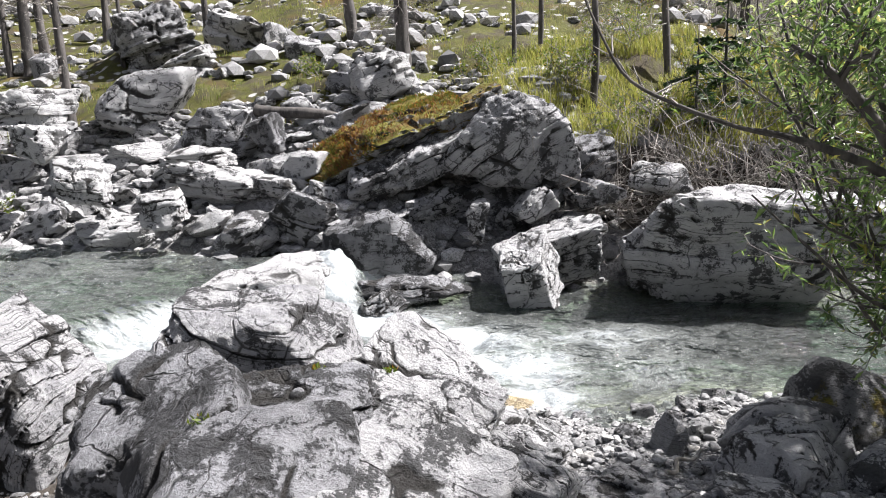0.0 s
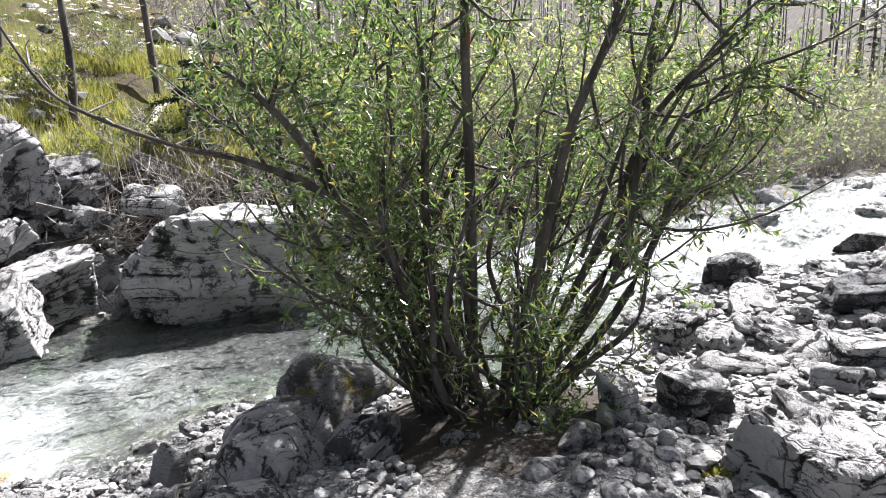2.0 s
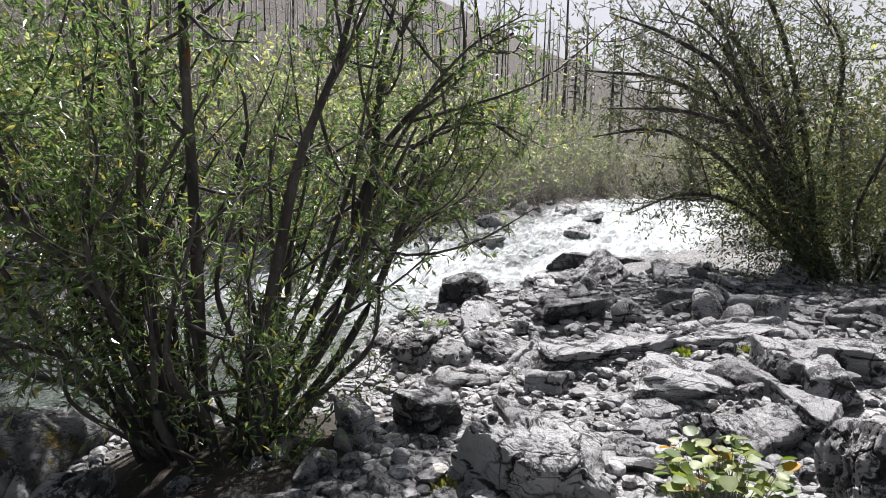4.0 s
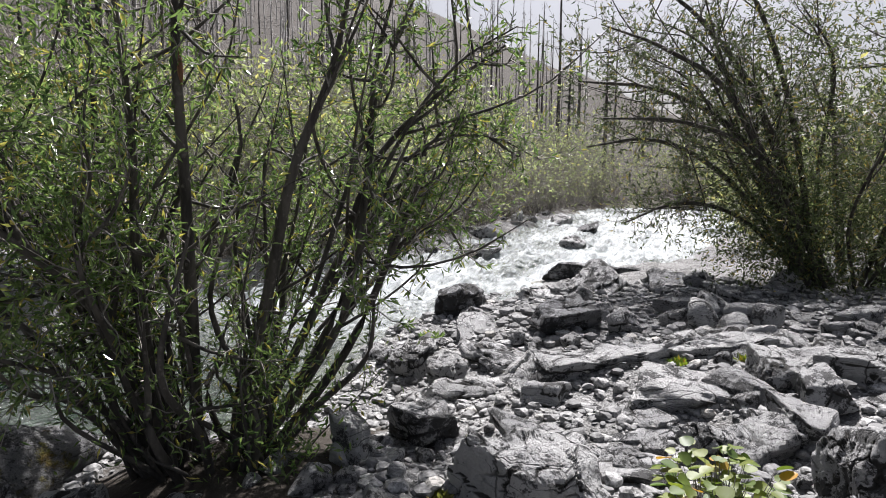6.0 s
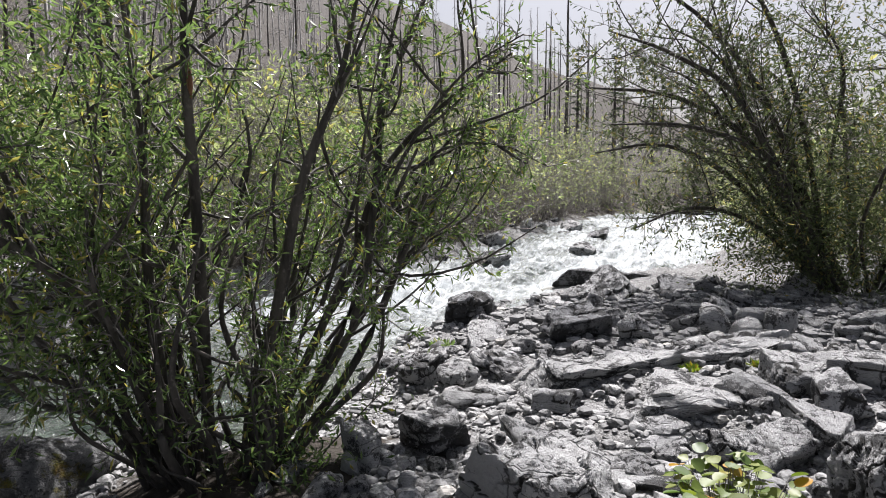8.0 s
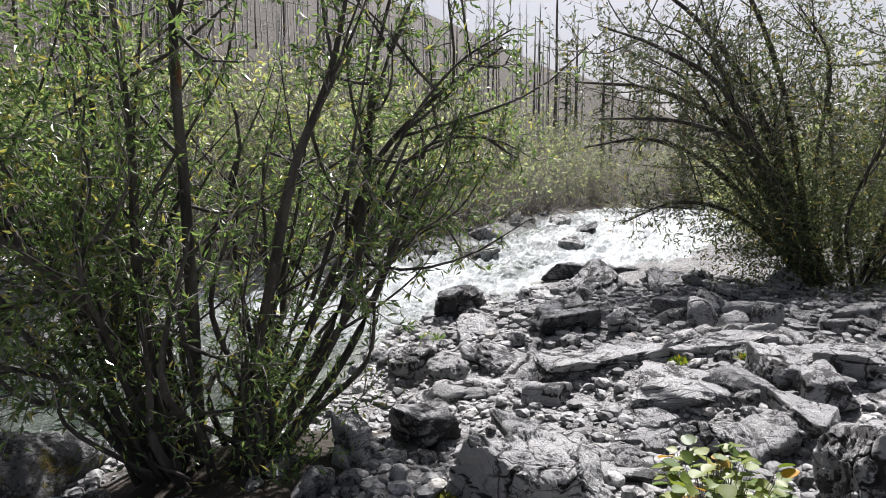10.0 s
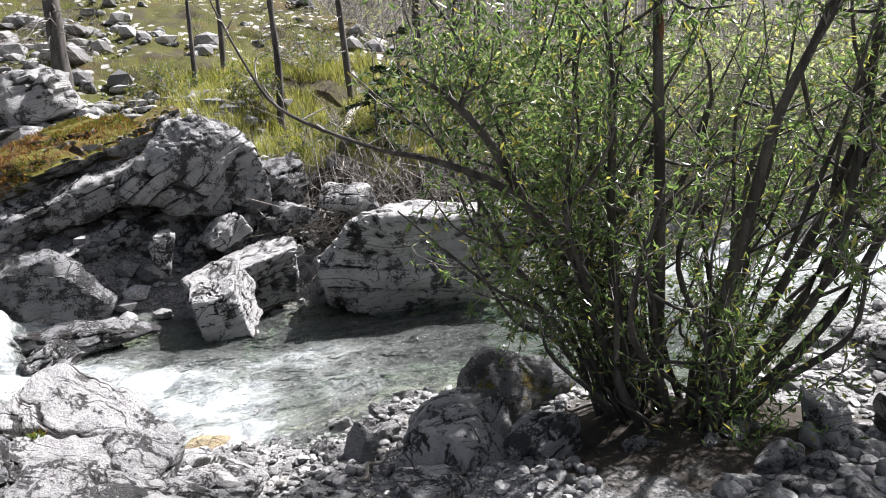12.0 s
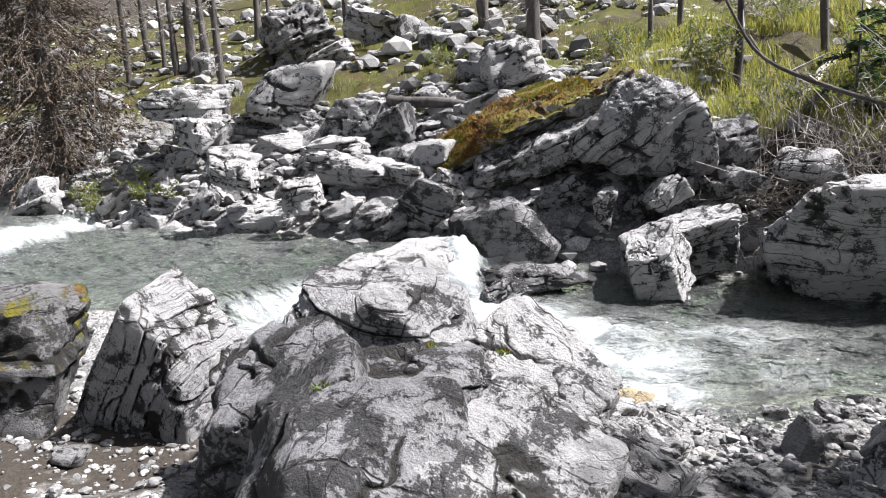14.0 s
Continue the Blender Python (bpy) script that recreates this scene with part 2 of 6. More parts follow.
def ground_material():
    m, t, bsdf = material("gravel soil moss and grass")
    co = node(t, "ShaderNodeTexCoord").outputs["Object"]
    cover = node(t, "ShaderNodeAttribute", attribute_name="cover").outputs["Color"]
    cover = node(t, "ShaderNodeSeparateColor", {0: cover})
    big, mid, fine = noise_tex(t, co, 0.7, 4), noise_tex(t, co, 4.0, 5), noise_tex(t, co, 30.0, 4, 0.7)
    cells = node(t, "ShaderNodeTexVoronoi", {"Vector": co, "Scale": 26.0})
    chips = node(t, "ShaderNodeTexVoronoi", {"Vector": co, "Scale": 70.0})
    large = node(t, "ShaderNodeTexVoronoi", {"Vector": node(t, "ShaderNodeVectorMath", {0: co, 1: node(t, "ShaderNodeVectorMath", {0: node(t, "ShaderNodeTexNoise", {"Vector": co, "Scale": 9.0, "Detail": 3.0}).outputs[1], 1: (0.09, 0.09, 0.09)}, operation="MULTIPLY").outputs[0]}, operation="ADD").outputs[0], "Scale": 9.0})
    grey = node(t, "ShaderNodeSeparateColor", {0: large.outputs["Color"]}).outputs[0]
    small_grey = node(t, "ShaderNodeSeparateColor", {0: chips.outputs["Color"]}).outputs[1]
    stone = mix(t, small_grey, (0.08, 0.079, 0.077), (0.34, 0.337, 0.332))
    flat_stone = mix(t, grey, (0.12, 0.118, 0.115), (0.36, 0.356, 0.348))
    flat_stone = mix(t, ramp(t, fine, [(0.4, 0.0), (0.65, 0.7)]), flat_stone, (0.09, 0.088, 0.084))
    place = maths(t, "MULTIPLY", ramp(t, large.outputs["Distance"], [(0.34, 1.0), (0.46, 0.0)]), ramp(t, grey, [(0.35, 0.0), (0.5, 1.0)]))
    stone = mix(t, place, stone, flat_stone)
    stone = mix(t, ramp(t, noise_tex(t, co, 1.9, 5, 0.6), [(0.5, 0.0), (0.64, 0.45)]), stone, (0.085, 0.082, 0.076))
    moss = mix(t, mid, (0.024, 0.028, 0.01), (0.12, 0.118, 0.026))
    moss = mix(t, ramp(t, big, [(0.54, 0.0), (0.66, 1.0)]), moss, (0.09, 0.06, 0.022))
    moss = mix(t, ramp(t, fine, [(0.4, 0.0), (0.75, 0.7)]), moss, (0.03, 0.032, 0.014))
    lumps = node(t, "ShaderNodeTexVoronoi", {"Vector": node(t, "ShaderNodeVectorMath", {0: co, 1: node(t, "ShaderNodeVectorMath", {0: node(t, "ShaderNodeTexNoise", {"Vector": co, "Scale": 6.0, "Detail": 3.0}).outputs[1], 1: (0.12, 0.12, 0.12)}, operation="MULTIPLY").outputs[0]}, operation="ADD").outputs[0], "Scale": 3.2})
    lump = maths(t, "MULTIPLY", ramp(t, lumps.outputs["Distance"], [(0.26, 1.0), (0.34, 0.0)]), ramp(t, noise_tex(t, co, 0.45, 4, 0.6), [(0.46, 0.0), (0.56, 1.0)]))
    moss = mix(t, ramp(t, noise_tex(t, co, 1.7, 5, 0.65), [(0.48, 0.0), (0.6, 0.9)]), moss, (0.05, 0.042, 0.03))
    moss = mix(t, lump, moss, mix(t, fine, (0.2, 0.2, 0.19), (0.6, 0.59, 0.57)))
    # bare earth, coloured dark enough to take in the willow's shade as well
    dirt_shade = mix(t, fine, (0.02, 0.017, 0.013), (0.075, 0.065, 0.055))
    mask = maths(t, "ADD", cover.outputs[0], maths(t, "MULTIPLY", maths(t, "SUBTRACT", mid, 0.5), 0.9))
    col = mix(t, ramp(t, mask, [(0.40, 0.0), (0.55, 1.0)]), stone, moss)
    col = mix(t, ramp(t, maths(t, "ADD", cover.outputs[1], maths(t, "SUBTRACT", mid, 0.5)), [(0.4, 0.0), (0.6, 1.0)]), col, dirt_shade)
    bed = mix(t, cells.outputs["Color"], (0.11, 0.115, 0.085), (0.36, 0.35, 0.27))
    col = mix(t, cover.outputs[2], col, bed)
    t.links.new(col, bsdf.inputs["Base Color"])
    bsdf.inputs["Roughness"].default_value = 0.92
    bsdf.inputs["Specular IOR Level"].default_value = 0.15
    bare = maths(t, "SUBTRACT", 1.0, maths(t, "ADD", cover.outputs[0], cover.outputs[1]), True)
    h = maths(t, "ADD", maths(t, "MULTIPLY", maths(t, "SUBTRACT", place, maths(t, "MULTIPLY", chips.outputs["Distance"], 0.5)), bare), maths(t, "ADD", fine, mid))
    t.links.new(node(t, "ShaderNodeBump", {"Height": h, "Strength": 0.8, "Distance": 0.03}).outputs[0], bsdf.inputs["Normal"])
    return m


def water_material():
    m, t, bsdf = material("clear turquoise river water with foam")
    co = node(t, "ShaderNodeTexCoord").outputs["Object"]
    foam_node = node(t, "ShaderNodeSeparateColor", {0: node(t, "ShaderNodeAttribute", attribute_name="foam").outputs["Color"]})
    foam = foam_node.outputs[0]
    streak = noise_tex(t, node(t, "ShaderNodeMapping", {0: co, 2: (0, 0, radians(-38)), 3: (3.0, 8.0, 3.0)}).outputs[0], 1.3, 6, 0.65)
    bubbles = noise_tex(t, co, 34.0, 4, 0.7)
    mask = maths(t, "ADD", foam, maths(t, "MULTIPLY", maths(t, "SUBTRACT", streak, 0.5), 1.5))
    mask = maths(t, "ADD", mask, maths(t, "MULTIPLY", maths(t, "SUBTRACT", bubbles, 0.5), 0.45))
    mask = ramp(t, mask, [(0.40, 0.0), (0.75, 0.5), (1.15, 0.95)])
    ripple = maths(t, "ADD", noise_tex(t, node(t, "ShaderNodeMapping", {0: co, 2: (0, 0, radians(-12)), 3: (0.55, 1.3, 1.0)}).outputs[0], 4.0, 3, 0.5), maths(t, "MULTIPLY", noise_tex(t, co, 15.0, 2), 0.08))
    bump = node(t, "ShaderNodeBump", {"Height": ripple, "Strength": 1.0, "Distance": 0.4}).outputs[0]
    depth = foam_node.outputs[1]
    clear = node(t, "ShaderNodeBsdfTransparent", {0: mix(t, depth, (0.88, 0.92, 0.89), (0.16, 0.29, 0.24))}).outputs[0]
    milk = node(t, "ShaderNodeBsdfDiffuse", {0: (0.45, 0.48, 0.46, 1), "Normal": bump}).outputs[0]
    body = node(t, "ShaderNodeMixShader", {0: maths(t, "ADD", maths(t, "MULTIPLY", foam, 0.5), 0.10, True), 1: clear, 2: milk}).outputs[0]
    gloss = node(t, "ShaderNodeBsdfGlossy", {0: (1, 1, 1, 1), "Roughness": 0.05, "Normal": bump}).outputs[0]
    fres = node(t, "ShaderNodeFresnel", {0: 1.33, "Normal": bump}).outputs[0]
    water = node(t, "ShaderNodeMixShader", {0: fres, 1: body, 2: gloss}).outputs[0]
    bsdf.inputs["Base Color"].default_value = (0.42, 0.455, 0.465, 1)
    bsdf.inputs["Roughness"].default_value = 0.55
    t.links.new(node(t, "ShaderNodeBump", {"Height": maths(t, "ADD", bubbles, streak), "Strength": 0.6, "Distance": 0.05}).outputs[0], bsdf.inputs["Normal"])
    both = node(t, "ShaderNodeMixShader", {0: mask, 1: water, 2: bsdf.outputs[0]}).outputs[0]
    t.links.new(both, t.nodes["Material Output"].inputs[0])
    return m


def leaf_material(name, dark, light, warm=None, gloss=0.35, through_light=0.45):
    """Thin leaves: varied leaf by leaf, glossy above, letting light through."""
    m, t, bsdf = material(name)
    rnd = node(t, "ShaderNodeNewGeometry").outputs["Random Per Island"]
    col = mix(t, rnd, dark, light)
    if warm:
        col = mix(t, ramp(t, rnd, [(0.9, 0.0), (0.93, 1.0)]), col, warm)
    co = node(t, "ShaderNodeTexCoord").outputs["Object"]
    col = mix(t, 0.6, col, mix(t, noise_tex(t, co, 1.6, 2), (0.6, 0.62, 0.6), (1.35, 1.3, 1.2)), "MULTIPLY")
    t.links.new(col, bsdf.inputs["Base Color"])
    bsdf.inputs["Roughness"].default_value = gloss
    bsdf.inputs["Specular IOR Level"].default_value = 0.5
    tr = node(t, "ShaderNodeBsdfTranslucent", {0: mix(t, 1.0, col, (1.22, 1.34, 0.9), "MULTIPLY")}).outputs[0]
    both = node(t, "ShaderNodeMixShader", {0: through_light, 1: bsdf.outputs[0], 2: tr}).outputs[0]
    t.links.new(both, t.nodes["Material Output"].inputs[0])
    return m


def bark_material(name, dark, light, scale=9.0):
    m, t, bsdf = material(name)
    co = shifted_coords(t)
    rib = noise_tex(t, co, scale, 5, 0.65, (1.0, 1.0, 0.22))
    spots = noise_tex(t, co, scale * 3, 3)
    col = mix(t, ramp(t, rib, [(0.35, 0.0), (0.68, 1.0)]), dark, light)
    col = mix(t, ramp(t, spots, [(0.6, 0.0), (0.72, 0.6)]), col, tuple(min(1, c * 1.7) for c in light))
    t.links.new(col, bsdf.inputs["Base Color"])
    bsdf.inputs["Roughness"].default_value = 0.85
    t.links.new(node(t, "ShaderNodeBump", {"Height": rib, "Strength": 0.7, "Distance": 0.015}).outputs[0], bsdf.inputs["Normal"])
    return m


def pebble_material():
    m, t, bsdf = material("mixed grey pebbles")
    rnd = node(t, "ShaderNodeNewGeometry").outputs["Random Per Island"]
    co = node(t, "ShaderNodeTexCoord").outputs["Object"]
    col = ramp(t, rnd, [(0.0, (0.10, 0.10, 0.10)), (0.35, (0.21, 0.209, 0.207)), (0.7, (0.32, 0.318, 0.313)), (0.92, (0.44, 0.436, 0.428)), (1.0, (0.46, 0.44, 0.40))])
    n = noise_tex(t, co, 40.0, 5, 0.7)
    col = mix(t, ramp(t, n, [(0.42, 0.0), (0.62, 0.8)]), col, (0.07, 0.07, 0.068))
    t.links.new(col, bsdf.inputs["Base Color"])
    bsdf.inputs["Roughness"].default_value = 0.8
    t.links.new(node(t, "ShaderNodeBump", {"Height": n, "Strength": 0.4, "Distance": 0.01}).outputs[0], bsdf.inputs["Normal"])
    return m


GROUND = ground_material()
WATER = water_material()
PEBBLE = pebble_material()
WILLOW_LEAF = leaf_material("willow leaf", (0.05, 0.09, 0.035), (0.215, 0.285, 0.115), (0.32, 0.28, 0.09), 0.25, 0.5)
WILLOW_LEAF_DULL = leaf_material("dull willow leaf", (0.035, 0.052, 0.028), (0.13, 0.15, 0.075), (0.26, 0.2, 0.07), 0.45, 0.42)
# paler and greyer than the near willow: haze put into the leaf colour
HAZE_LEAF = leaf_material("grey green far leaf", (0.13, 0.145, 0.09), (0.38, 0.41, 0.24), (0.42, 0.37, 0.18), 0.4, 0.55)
SHRUB_LEAF = leaf_material("shrub leaf", (0.06, 0.10, 0.012), (0.20, 0.24, 0.03), (0.34, 0.22, 0.03), 0.5)
BROAD_LEAF = leaf_material("yellow green broad leaf", (0.07, 0.12, 0.02), (0.20, 0.225, 0.035), (0.42, 0.22, 0.03), 0.5, 0.35)
GRASS_BLADE = leaf_material("grass blade", (0.13, 0.14, 0.03), (0.38, 0.36, 0.12), (0.42, 0.34, 0.14), 0.6, 0.4)
FIR_NEEDLE = leaf_material("fir needles", (0.015, 0.035, 0.012), (0.045, 0.085, 0.025), None, 0.6, 0.15)
DEAD_NEEDLE = leaf_material("dead brown needles", (0.04, 0.028, 0.02), (0.12, 0.09, 0.068), None, 0.8, 0.2)
BARK_WILLOW = bark_material("willow bark", (0.016, 0.014, 0.012), (0.10, 0.09, 0.078))
BARK_GREY = bark_material("weathered conifer bark", (0.022, 0.02, 0.018), (0.12, 0.108, 0.098), 9.0)
# silvered dead wood, paled further so its colour carries the distance haze
BARK_HAZED = bark_material("silver grey dead wood paled for haze", (0.2, 0.192, 0.184), (0.45, 0.44, 0.425), 9.0)
BARK_BROWN = bark_material("split red brown wood", (0.09, 0.04, 0.02), (0.24, 0.12, 0.065))
TWIG = bark_material("grey twig", (0.08, 0.072, 0.064), (0.34, 0.315, 0.285), 20.0)
LOG_PALE = bark_material("bleached dead wood", (0.22, 0.20, 0.17), (0.52, 0.49, 0.44), 6.0)


# ---- mesh tools ----
def mesh_from(name, verts, faces, mat=None, shade=True):
    me = bpy.data.meshes.new(name)
    verts, faces = np.asarray(verts, np.float32), np.asarray(faces, np.int32)
    n = faces.shape[1]
    me.vertices.add(len(verts))
    me.vertices.foreach_set("co", verts.ravel())
    me.loops.add(faces.size)
    me.loops.foreach_set("vertex_index", faces.ravel())
    me.polygons.add(len(faces))
    me.polygons.foreach_set("loop_start", np.arange(0, faces.size, n, dtype=np.int32))
    me.update(calc_edges=True)
    me.polygons.foreach_set("use_smooth", np.full(len(faces), shade))
    if mat:
        me.materials.append(mat)
    me.update()
    return me


def colour_layer(me, name, rgb):
    att = me.color_attributes.new(name, "FLOAT_COLOR", "POINT")
    att.data.foreach_set("color", np.concatenate([rgb, np.ones((len(rgb), 1))], 1).astype(np.float32).ravel())


def part(name, me, parent, label=""):
    ob = new(name, me)
    ob.parent = parent
    return tagged(ob, label)


def joined(pieces):
    """One vertex and face array out of several."""
    vs, fs, k = [], [], 0
    for v, f in pieces:
        vs.append(v)
        fs.append(f + k)
        k += len(v)
    return np.concatenate(vs), np.concatenate(fs)


def ball(level):
    bm = bmesh.new()
    bmesh.ops.create_icosphere(bm, subdivisions=level, radius=1.0)
    v = np.array([p.co[:] for p in bm.verts])
    f = np.array([[q.index for q in p.verts] for p in bm.faces])
    bm.free()
    return v, f


BALLS = {k: ball(k) for k in (1, 2, 3, 4, 5, 6, 7)}


def rock_shape(seed, w, d, h, level=4, facets=9, blocky=0.6, bed=0.12, ledge=0.05, rough=0.035, round_off=22.0, taper=0.0, shear=(0.0, 0.0), cell=0.42, split=0.16, tilt=0.0, skew=0.25, cuts=(), ridges=1.0):
    """A weathered boulder: planes cut into a ball, split into blocks along joints. Its foot is at z = 0.
    cuts are further planes (x, y, z, distance) in a box of half size 1. Gives points, faces and, at each point, the depth
    of the joints and the place across the beds."""
    r = np.random.RandomState(seed)
    dirs, f = BALLS[level]
    n = r.normal(size=(facets, 3))
    axes = np.array([[1, 0, 0], [-1, 0, 0], [0, 1, 0], [0, -1, 0], [0, 0, 1], [0, 0, -1]]) + r.normal(size=(6, 3)) * skew
    n = np.concatenate([n, axes])
    n /= np.linalg.norm(n, axis=1)[:, None]
    off = np.concatenate([r.uniform(0.75, 1.2, facets), r.uniform(0.7, 1.0, 6) * (1.15 - 0.25 * blocky)])
    if cuts:
        n = np.concatenate([n, np.array([q[:3] for q in cuts])])
        off = np.concatenate([off, [q[3] for q in cuts]])
    dots = np.clip(dirs @ n.T, 0, None) / off
    rad = ((dots ** round_off).sum(1)) ** (-1 / round_off)
    p = dirs * rad[:, None]
    p = p / np.abs(p).max(0) * np.array([w, d, h]) / 2
    size = (w + d + h) / 3
    p = p * (1 + 0.07 * fbm(p / size * 1.8 + seed, 3, seed))[:, None]
    joint = np.zeros(len(p))
    layer = p[:, 2] / (0.22 * size) + 0.3 * fbm(p * 1.3 / size + seed, 3, seed)
    if bed and level >= 4:
        # beds of uneven thickness, each cut crosswise into blocks
        warp = np.stack([fbm(p * 1.3 / size + 5.0 * k + seed, 4, seed + k, 0.6) for k in range(3)], 1)
        a = math.radians(r.uniform(-40, 40))
        ct, st = math.cos(math.radians(tilt)), math.sin(math.radians(tilt))
        b0 = (p[:, 2] * ct + p[:, 0] * st) / max(bed, 0.1 * size) + 0.42 * warp[:, 2] + 0.35 * np.sin(p[:, 2] * 7.0 / size + seed)
        k = np.floor(b0).astype(np.int64)
        zero = k * 0
        layer = b0
        u = ((p[:, 0] * ct - p[:, 2] * st) * math.cos(a) + p[:, 1] * math.sin(a)) / (cell * size * (0.7 + 0.8 * hashed(k, zero, zero, seed + 5))) + 5 * hashed(k, zero, zero, seed + 6) + 0.35 * warp[:, 0]
        w2 = (-(p[:, 0] * ct - p[:, 2] * st) * math.sin(a) + p[:, 1] * math.cos(a)) / (cell * size * (0.8 + 0.8 * hashed(k, zero, zero, seed + 7))) + 5 * hashed(k, zero, zero, seed + 8) + 0.35 * warp[:, 1]
        iu, iw = np.floor(u).astype(np.int64), np.floor(w2).astype(np.int64)
        num = 0.55 * hashed(k, zero, zero, seed + 1) + 0.45 * hashed(k, iu, iw, seed + 2)
        gap = 0.028 * (1.0 if level >= 6 else 1.6)
        fb, fu, fw = np.abs(b0 - np.round(b0)), np.abs(u - np.round(u)), np.abs(w2 - np.round(w2))
        live = smooth(-0.5, 0.05, vnoise(p * (2.2 / size) + seed * 3.1, seed + 12))
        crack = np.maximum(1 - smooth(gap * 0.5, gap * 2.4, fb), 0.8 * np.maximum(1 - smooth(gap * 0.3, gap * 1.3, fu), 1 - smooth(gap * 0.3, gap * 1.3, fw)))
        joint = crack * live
        side = 1 - 0.4 * smooth(0.5, 0.95, dirs[:, 2])
        p = p + dirs * (split * size * (num - 0.6) * side * (0.55 + 0.45 * live) - 0.03 * size * joint)[:, None]
    p = p + dirs * (rough * size * fbm(p * (3.0 / size) + seed * 1.7, 5, seed + 5, 0.62))[:, None]
    if level >= 6:
        ridge = 1 - np.abs(fbm(p * (4.5 / size) * np.array([1, 1, 2.2]) + seed, 3, seed + 21))
        p = p - dirs * (0.05 * ridges * size * smooth(0.8, 1.0, ridge) * smooth(-0.3, 0.3, vnoise(p * (2.0 / size), seed + 23)))[:, None]
    p[:, 2] -= p[:, 2].min()
    if taper:
        k = p[:, 2] / p[:, 2].max()
        p[:, :2] *= (1 - taper * k)[:, None]
    p[:, 0] += shear[0] * p[:, 2]
    p[:, 1] += shear[1] * p[:, 2]
    return p, f, np.stack([joint, layer, layer * 0], 1)


def rock_mesh(name, seed, w, d, h, level, mat, **shape):
    v, f, joint = rock_shape(seed, w, d, h, level, **shape)
    me = mesh_from(name, v, f, mat)
    me.set_sharp_from_angle(angle=radians(30))
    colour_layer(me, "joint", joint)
    return me


def boulder(name, label, x, y, z, w, d, h, turn=0.0, dip=(0.0, 0.0), mat=None, seed=1, level=4, group="", **shape):
    """A loose rock whose foot stands at z; dip tilts its bedding (degrees about x, y)."""
    ob = new(name, rock_mesh(name, seed, w, d, h, max(level, min(level + (1 if y < 10 and x < 8 else 0), 5)), mat or ROCK_MID, **shape))
    ob.matrix_world = Matrix.Translation((x, y, z)) @ Euler((0, 0, radians(turn))).to_matrix().to_4x4() @ Matrix.Translation((0, 0, h / 2)) @ Euler((radians(dip[0]), radians(dip[1]), 0)).to_matrix().to_4x4() @ Matrix.Translation((0, 0, -h / 2))
    return tagged(ob, label, "boulder", group)


def slab(parent, x, y, z, w, d, h, turn, dip, mat, seed, level, **shape):
    """A bed of rock that belongs to an outcrop, placed as a boulder is."""
    ob = part("slab", rock_mesh("slab", seed, w, d, h, level, mat, **shape), parent)
    ob.matrix_parent_inverse = Matrix.Translation(-parent.location)
    ob.matrix_basis = Matrix.Translation((x, y, z)) @ Euler((0, 0, radians(turn))).to_matrix().to_4x4() @ Matrix.Translation((0, 0, h / 2)) @ Euler((radians(dip[0]), radians(dip[1]), 0)).to_matrix().to_4x4() @ Matrix.Translation((0, 0, -h / 2))
    return ob


def tube(points, radii, sides=6, rings=None, wobble=0.0):
    """A tapered tube along a smooth line through the points."""
    pts = np.asarray(points, float)
    radii = np.interp(np.linspace(0, 1, len(pts)), np.linspace(0, 1, len(radii)), radii)
    if rings and rings > len(pts):
        u = np.linspace(0, len(pts) - 1, rings)
        i = np.clip(u.astype(int), 0, len(pts) - 2)
        fr = (u - i)[:, None]
        ext = np.concatenate([[2 * pts[0] - pts[1]], pts, [2 * pts[-1] - pts[-2]]])
        a, b, c, e = ext[i], ext[i + 1], ext[i + 2], ext[i + 3]
        pts = 0.5 * (2 * b + (c - a) * fr + (2 * a - 5 * b + 4 * c - e) * fr ** 2 + (3 * b - a - 3 * c + e) * fr ** 3)
        radii = np.interp(u, np.arange(len(radii)), radii)
    if wobble:
        radii = radii * (1 + wobble * vnoise(np.stack([np.arange(len(radii)) * 0.9, radii * 90, radii * 0 + wobble], 1), 5))
    tan = np.gradient(pts, axis=0)
    tan /= np.linalg.norm(tan, axis=1)[:, None] + 1e-9
    ref = np.where(np.abs(tan[:, 2:3]) > 0.9, [[1.0, 0, 0]], [[0, 0, 1.0]])
    s = np.cross(tan, ref)
    s /= np.linalg.norm(s, axis=1)[:, None] + 1e-9
    c = np.cross(tan, s)
    a = np.linspace(0, 2 * np.pi, sides, endpoint=False)
    v = pts[:, None] + radii[:, None, None] * (np.cos(a)[None, :, None] * s[:, None] + np.sin(a)[None, :, None] * c[:, None])
    n = len(pts)
    i, j = np.meshgrid(np.arange(n - 1), np.arange(sides), indexing="ij")
    k = (j + 1) % sides
    f = np.stack([i * sides + j, i * sides + k, (i + 1) * sides + k, (i + 1) * sides + j], -1).reshape(-1, 4)
    return v.reshape(-1, 3), f


